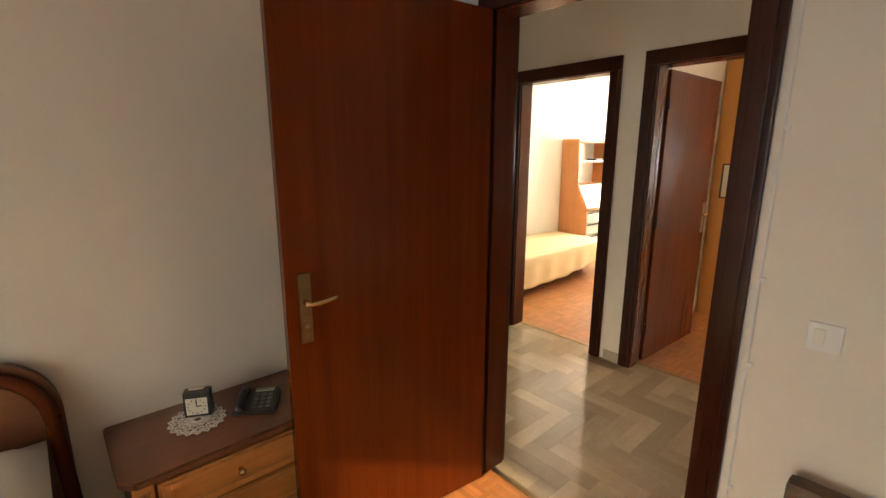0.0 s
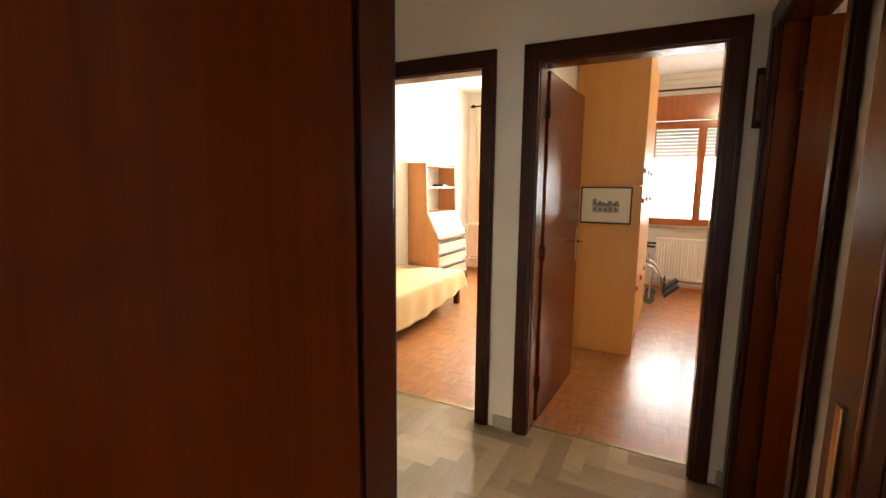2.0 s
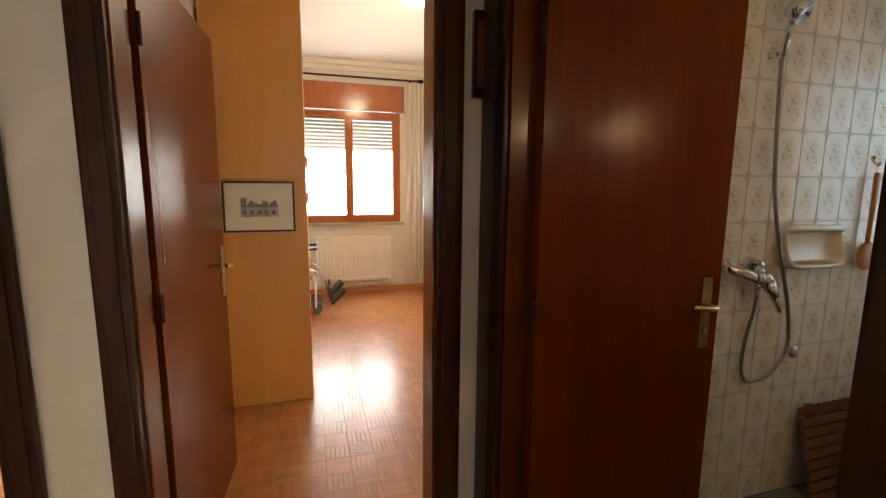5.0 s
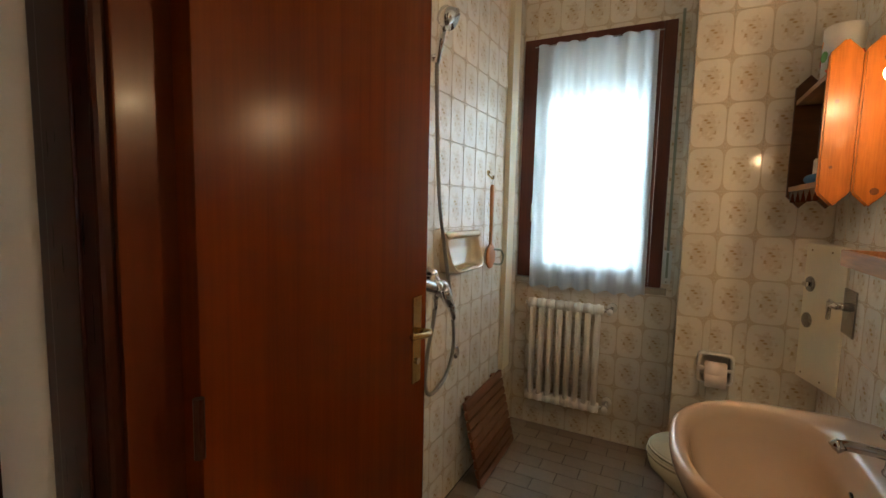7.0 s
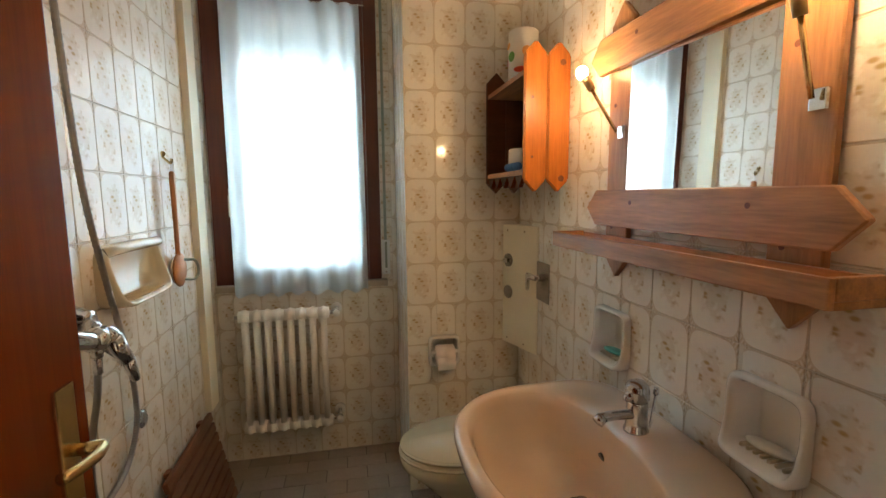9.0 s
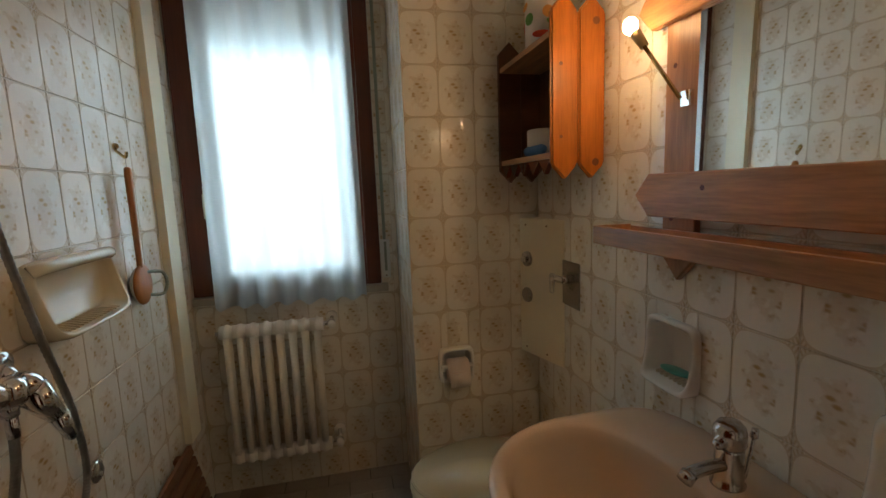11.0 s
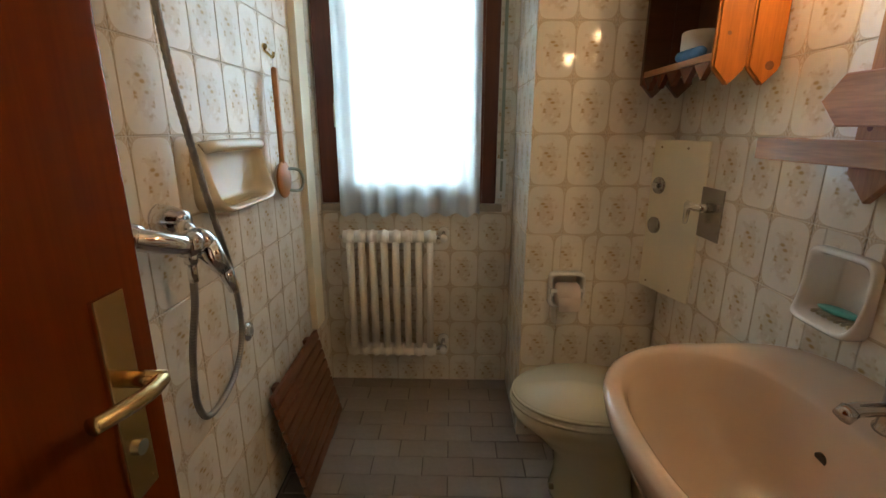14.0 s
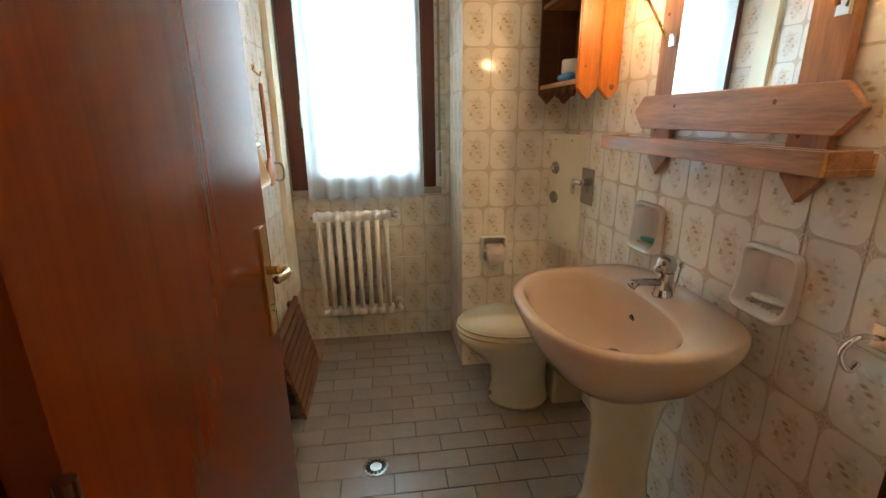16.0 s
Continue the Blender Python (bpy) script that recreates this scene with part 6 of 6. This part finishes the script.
def bath_brush():
    r = root("bath_brush", (5.645, NW - 0.03, 1.08), "long-handled wooden bath brush hanging from a hook", "brush")
    bm = bmesh.new()
    y = NW - 0.030
    rows = [(1.505, 0.011), (1.49, 0.014), (1.46, 0.015), (1.40, 0.013), (1.30, 0.010), (1.20, 0.009), (1.175, 0.012)]
    left = [(5.640 - w, z) for z, w in rows]
    right = [(5.640 + w, z) for z, w in rows]
    bm2 = bmesh.new()
    prism(bm2, left + right[::-1], "y", y - 0.007, y + 0.007)
    bmesh.ops.bevel(bm2, geom=list(bm2.edges), offset=0.003, segments=2, affect="EDGES")
    part("handle", smooth(bm2), M["brush_wood"], r)
    bm.free()
    bm = bmesh.new()
    ball(bm, (5.645, y, 1.128), 0.060, 1.05, 0.24, 1.12)
    part("head", smooth(bm), M["brush_wood"], r)
    bm = bmesh.new()
    ball(bm, (5.647, y + 0.014, 1.128), 0.050, 1.05, 0.26, 1.10)
    part("bristles", smooth(bm), M["white_soap"], r)
    bm = bmesh.new()
    tube(bm, spline([(5.655, y - 0.004, 1.165), (5.72, y - 0.03, 1.155), (5.745, y - 0.035, 1.115), (5.72, y - 0.03, 1.080), (5.665, y - 0.005, 1.088)]), 0.0055, 8)
    part("strap", smooth(bm), M["strap"], r, "grey strap loop")
    bm = bmesh.new()
    tube(bm, [(5.636, y, 1.498), (5.636, y, 1.538)], 0.0015, 6)
    part("cord", bm, M["paper"], r)


bath_brush()
bm = bmesh.new()
lathe(bm, [(0.030, 0), (0.029, 0.008), (0.018, 0.014), (0.008, 0.015)], (0, 0, 0))
bmesh.ops.transform(bm, matrix=pose(5.30, NW - 0.0005, 0.695, 90), verts=bm.verts)
single("stop_valve", smooth(bm), M["chrome"], "round chrome stop-valve cover on the shower wall", "valve")


def duckboard():
    a, b = Vector((5.36, 8.385, 0.004)), Vector((5.34, 8.475, 0.435))
    r = root("duckboard", (5.62, 8.43, 0), "dark teak shower duckboard leaning against the tiled wall", "duckboard")
    upv = (b - a)
    n = upv.cross(Vector((1, 0, 0))).normalized()
    along = Vector((1, 0.02, 0)).normalized()
    L_, Hh = 0.53, upv.length
    base = Matrix((along.to_4d(), upv.normalized().to_4d(), n.to_4d(), (0, 0, 0, 1))).transposed()
    base = Matrix(((along.x, upv.normalized().x, n.x, a.x), (along.y, upv.normalized().y, n.y, a.y), (along.z, upv.normalized().z, n.z, a.z), (0, 0, 0, 1)))
    k = 9
    for i in range(k):
        v0 = i * Hh / k + 0.004
        bm = bmesh.new()
        box(bm, 0, L_, v0, v0 + Hh / k - 0.010, -0.018, 0.0, bevel=0.004, m=base)
        part("slat", bm, M["slat"], r)
    for u in (0.07, L_ - 0.10):
        bm = bmesh.new()
        box(bm, u, u + 0.035, 0.004, Hh - 0.004, 0.001, 0.020, bevel=0.003, m=base)
        part("batten", bm, M["slat"], r)


duckboard()
fd = root("floor_drain", (5.027, 8.047, 0), "round chrome floor drain", "drain")
bm = bmesh.new()
lathe(bm, [(0.052, 0.0), (0.051, 0.003), (0.046, 0.004), (0.010, 0.0045)], (5.027, 8.047, 0.0005), 40)
part("cover", smooth(bm), M["steel"], fd)
for k in range(14):
    a = 2 * math.pi * k / 14
    bm = bmesh.new()
    box(bm, 0.024, 0.041, -0.0058, 0.0058, 0.0046, 0.0056, m=Matrix.Translation((5.027, 8.047, 0)) @ pose(0, 0, 0, 0, 0, math.degrees(a)))
    part("slot", bm, M["frame"], fd)

# ---- outside ----
def backdrop(name, at, turn, w, h):
    """A plain bright distance: hazy sky with a faint green of far trees."""
    m = bpy.data.materials.new("bright_distance")
    m.use_nodes = True
    N, L = m.node_tree.nodes, m.node_tree.links
    p = N["Principled BSDF"]
    p.inputs["Base Color"].default_value = (0, 0, 0, 1)
    p.inputs["Roughness"].default_value = 1.0
    nz = N.new("ShaderNodeTexNoise")
    nz.inputs["Scale"].default_value, nz.inputs["Detail"].default_value = 0.35, 6
    tc = N.new("ShaderNodeTexCoord")
    L.new(tc.outputs["Object"], nz.inputs["Vector"])
    rp = N.new("ShaderNodeValToRGB")
    rp.color_ramp.elements[0].position, rp.color_ramp.elements[1].position = 0.36, 0.52
    rp.color_ramp.elements[0].color, rp.color_ramp.elements[1].color = (0.62, 0.80, 0.52, 1), (0.94, 1.0, 1.0, 1)
    L.new(nz.outputs["Fac"], rp.inputs["Fac"])
    L.new(rp.outputs[0], p.inputs["Emission Color"])
    p.inputs["Emission Strength"].default_value = 1.6
    bm = boxes((-w / 2, w / 2, 0, 0.1, -h / 2, h / 2))
    ob = new(name, mesh_of(name, bm, m))
    ob.matrix_world = pose(*at, 0, 0, turn)
    tagged(ob, "hazy bright sky and far greenery outside", "backdrop", kind="structure")


backdrop("backdrop_north", (2.6, 66.0, 4.0), 0, 90, 60)
backdrop("backdrop_east", (60.0, 8.0, 4.0), -90, 70, 60)

# ---- pieces of floors and walls ----
def tile_mesh(name, w, h, t, material, bevel=0.0015, span=(0.0, 1.0, 0.0, 1.0)):
    """One tile facing -y; span is the stretch of the whole tile's pattern that it shows."""
    bm = bmesh.new()
    b = bevel
    lo = [bm.verts.new(p) for p in ((-w / 2, 0, -h / 2), (w / 2, 0, -h / 2), (w / 2, 0, h / 2), (-w / 2, 0, h / 2))]
    md = [bm.verts.new(p) for p in ((-w / 2, -t + b, -h / 2), (w / 2, -t + b, -h / 2), (w / 2, -t + b, h / 2), (-w / 2, -t + b, h / 2))]
    hi = [bm.verts.new(p) for p in ((-w / 2 + b, -t, -h / 2 + b), (w / 2 - b, -t, -h / 2 + b), (w / 2 - b, -t, h / 2 - b), (-w / 2 + b, -t, h / 2 - b))]
    for a, c in ((lo, md), (md, hi)):
        for k in range(4):
            bm.faces.new((a[k], a[(k + 1) % 4], c[(k + 1) % 4], c[k]))
    bm.faces.new(hi)
    bmesh.ops.recalc_face_normals(bm, faces=bm.faces)
    uv = bm.loops.layers.uv.new("pattern")
    for f in bm.faces:
        for lp in f.loops:
            lp[uv].uv = (span[0] + (span[1] - span[0]) * (lp.vert.co.x / w + 0.5), span[2] + (span[3] - span[2]) * (lp.vert.co.z / h + 0.5))
    return mesh_of(name, bm, material)


TW, TH, GAP, ROW0 = 0.1375, 0.190, 0.0022, 0.150


def tiled(parent_name, facing, plane, a0, a1, holes=(), start=None, top=2.88):
    """Glazed tiles over a wall face. facing: degrees of the turn that brings a tile facing -y to the wall."""
    parent = bpy.data.objects[parent_name]
    inv = parent.matrix_world.inverted() if parent.matrix_world != Matrix() else Matrix.Translation(parent.location).inverted()
    cache = {}
    start = a0 if start is None else start
    n0 = math.floor((a0 - start) / TW)
    n1 = math.ceil((a1 - start) / TW)
    for i in range(n0, n1):
        for j in range(-1, int(top / TH) + 1):
            u0, u1 = max(start + i * TW, a0), min(start + (i + 1) * TW, a1)
            z0, z1 = max(0.0, ROW0 + j * TH), min(ROW0 + (j + 1) * TH, top)
            bits = [(u0, u1, z0, z1)]
            for h0, h1, g0, g1 in holes:
                nxt = []
                for (p0, p1, q0, q1) in bits:
                    if p1 <= h0 or p0 >= h1 or q1 <= g0 or q0 >= g1:
                        nxt.append((p0, p1, q0, q1))
                        continue
                    if p0 < h0:
                        nxt.append((p0, h0, q0, q1))
                    if p1 > h1:
                        nxt.append((h1, p1, q0, q1))
                    if q0 < g0:
                        nxt.append((max(p0, h0), min(p1, h1), q0, g0))
                    if q1 > g1:
                        nxt.append((max(p0, h0), min(p1, h1), g1, q1))
                bits = nxt
            for p0, p1, q0, q1 in bits:
                w, h = p1 - p0 - GAP, q1 - q0 - GAP
                if w < 0.008 or h < 0.008:
                    continue
                left, low = start + i * TW, ROW0 + j * TH
                span = ((p0 - left) / TW, (p1 - left) / TW, (q0 - low) / TH, (q1 - low) / TH)
                if facing == 180:
                    span = (1 - span[1], 1 - span[0], span[2], span[3])
                key = (round(w, 4), round(h, 4), *(round(q, 3) for q in span))
                if key not in cache:
                    cache[key] = tile_mesh("tile", w, h, 0.004, M["tile"], span=span)
                c = (p0 + p1) / 2
                zc = (q0 + q1) / 2
                if facing == 0:
                    m = pose(c, plane + 0.004, zc)
                elif facing == 180:
                    m = pose(c, plane - 0.004, zc, 0, 0, 180)
                elif facing == -90:
                    m = pose(plane + 0.004, c, zc, 0, 0, -90)
                else:
                    m = pose(plane - 0.004, c, zc, 0, 0, 90)
                piece("tile", cache[key], parent, inv @ m)


tiled("wall_bath_north", 0, NW, 3.87, 6.185, start=4.925 - 8 * TW)
tiled("wall_bath_south", 180, SW, 3.87, 5.742, holes=[(4.355, 4.495, 0.894, 1.036), (4.875, 5.015, 0.906, 1.048)], start=5.742 - 14 * TW)
tiled("wall_bath_chase", -90, TPX, 7.04, 7.575, holes=[(7.350, 7.465, 0.630, 0.750)], start=7.575 - 4 * TW)
tiled("wall_bath_chase", 0 + 180, 7.575, 5.742, 6.185, start=5.742)
tiled("wall_bath_east", -90, EW, 7.575, 8.50, holes=[(7.69, 8.44, 0.95, 2.40)], start=7.873 - 3 * TW)


def bath_floor():
    inv = Matrix.Translation(floor_bath.location).inverted()
    cache = {}
    for i in range(24):
        x0 = 3.868 + i * 0.1015
        if x0 > 6.17:
            break
        for j in range(-1, 9):
            y0 = 6.95 + j * 0.203 + (0.1015 if i % 2 else 0) + 0.01
            a, b = max(y0, 7.042), min(y0 + 0.203, 8.498)
            if b - a < 0.01:
                continue
            key = round(b - a, 4)
            if key not in cache:
                cache[key] = tile_mesh("tile", 0.1015 - 0.003, b - a - 0.003, 0.006, M["floor_tile"], 0.0018)
            piece("tile", cache[key], floor_bath, inv @ pose(x0 + 0.0507, (a + b) / 2, -0.006, -90, 0, 0))


bath_floor()


def marble_floor():
    """Long polished planks laid in a herringbone along the walls, cut where they meet the walls."""
    inv = Matrix.Translation(floor_corr.location).inverted()
    W_, L_ = 0.10, 0.40
    X0, X1, Y0, Y1 = 0.67, 3.86, 6.886, 8.534
    me = tile_mesh("plank", L_ - 0.0004, W_ - 0.0004, 0.004, M["marble"], 0.0002)
    for i in range(-30, 31):
        for j in range(-6, 7):
            for turned in (0, 1):
                ax, ay = (i + j * 4) * W_, (i - j * 4) * W_
                cx, cy, ang = (ax - W_ / 2, ay + L_ / 2, 90) if turned else (ax + L_ / 2, ay + W_ / 2, 0)
                wx = 2.6 + cx
                wy = 7.7 + cy
                m = pose(wx, wy, -0.004, 0, 0, ang) @ pose(0, 0, 0, -90, 0, 0)
                co = [m @ v.co for v in me.vertices]
                if max(p.x for p in co) < X0 or min(p.x for p in co) > X1 or max(p.y for p in co) < Y0 or min(p.y for p in co) > Y1:
                    continue
                if min(p.x for p in co) > X0 and max(p.x for p in co) < X1 and min(p.y for p in co) > Y0 and max(p.y for p in co) < Y1:
                    piece("plank", me, floor_corr, inv @ m)
                    continue
                bm = bmesh.new()
                bm.from_mesh(me)
                bmesh.ops.transform(bm, matrix=m, verts=bm.verts)
                for at, no in (((X0, 0, 0), (-1, 0, 0)), ((X1, 0, 0), (1, 0, 0)), ((0, Y0, 0), (0, -1, 0)), ((0, Y1, 0), (0, 1, 0))):
                    bmesh.ops.bisect_plane(bm, geom=[*bm.verts, *bm.edges, *bm.faces], plane_co=at, plane_no=no, clear_outer=True)
                if len(bm.faces) < 2:
                    bm.free()
                    continue
                bmesh.ops.translate(bm, verts=bm.verts, vec=(-wx, -wy, 0))
                piece("plank", mesh_of("plank_cut", bm, M["marble"]), floor_corr, inv @ Matrix.Translation((wx, wy, 0)))


marble_floor()


def parquet(floor_ob, x0, x1, y0, y1, near, seed):
    """Mosaic parquet: squares of five short strips, every other square turned. Strips inside near are single pieces."""
    S, n, g = 0.125, 5, 0.0004
    w = S / n
    inv = Matrix.Translation(floor_ob.location).inverted()
    rnd = random.Random(seed)
    me = tile_mesh("strip", S - g, w - g, 0.006, M["parquet_piece"], 0.0003)
    verts, faces = [], []
    count = 0
    i = 0
    while x0 + i * S < x1:
        j = 0
        while y0 + j * S < y1:
            cx, cy = x0 + (i + 0.5) * S, y0 + (j + 0.5) * S
            for k in range(n):
                o = (k + 0.5) * w - S / 2
                turned = (i + j) % 2
                c = (cx, cy + o) if not turned else (cx + o, cy)
                if near[0] < c[0] < near[1] and near[2] < c[1] < near[3] and count < 300:
                    count += 1
                    piece("strip", me, floor_ob, inv @ pose(c[0], c[1], -0.006, 0, 0, 90 * turned) @ pose(0, 0, 0, -90, 0, 0))
                    continue
                hx, hy = ((S - g) / 2, (w - g) / 2) if not turned else ((w - g) / 2, (S - g) / 2)
                dz = rnd.uniform(-0.0001, 0.0001)
                b = len(verts)
                e = 0.0003
                verts += [(c[0] - hx, c[1] - hy, -0.006), (c[0] + hx, c[1] - hy, -0.006), (c[0] + hx, c[1] + hy, -0.006), (c[0] - hx, c[1] + hy, -0.006),
                          (c[0] - hx + e, c[1] - hy + e, dz), (c[0] + hx - e, c[1] - hy + e, dz), (c[0] + hx - e, c[1] + hy - e, dz), (c[0] - hx + e, c[1] + hy - e, dz)]
                faces += [(b + 4, b + 5, b + 6, b + 7), (b, b + 1, b + 5, b + 4), (b + 1, b + 2, b + 6, b + 5), (b + 2, b + 3, b + 7, b + 6), (b + 3, b, b + 4, b + 7)]
            j += 1
        i += 1
    q = bpy.data.meshes.new("strips")
    at = floor_ob.location
    q.from_pydata([(v[0] - at.x, v[1] - at.y, v[2] - at.z) for v in verts], [], faces)
    q.materials.append(M["parquet"])
    ob = new("parquet_strips", q)
    ob.parent = floor_ob
    tagged(ob, "short oak strips of the mosaic parquet", kind="stuff")


parquet(floor_three, 2.62, 4.85, 8.565, 12.99, (2.75, 3.62, 8.55, 9.32), 1)
parquet(floor_two, 0.33, 2.52, 8.565, 12.99, (1.66, 2.42, 8.55, 9.45), 2)
parquet(floor_bed, 2.26, 4.40, 5.37, 6.87, (2.70, 3.60, 6.30, 6.87), 3)
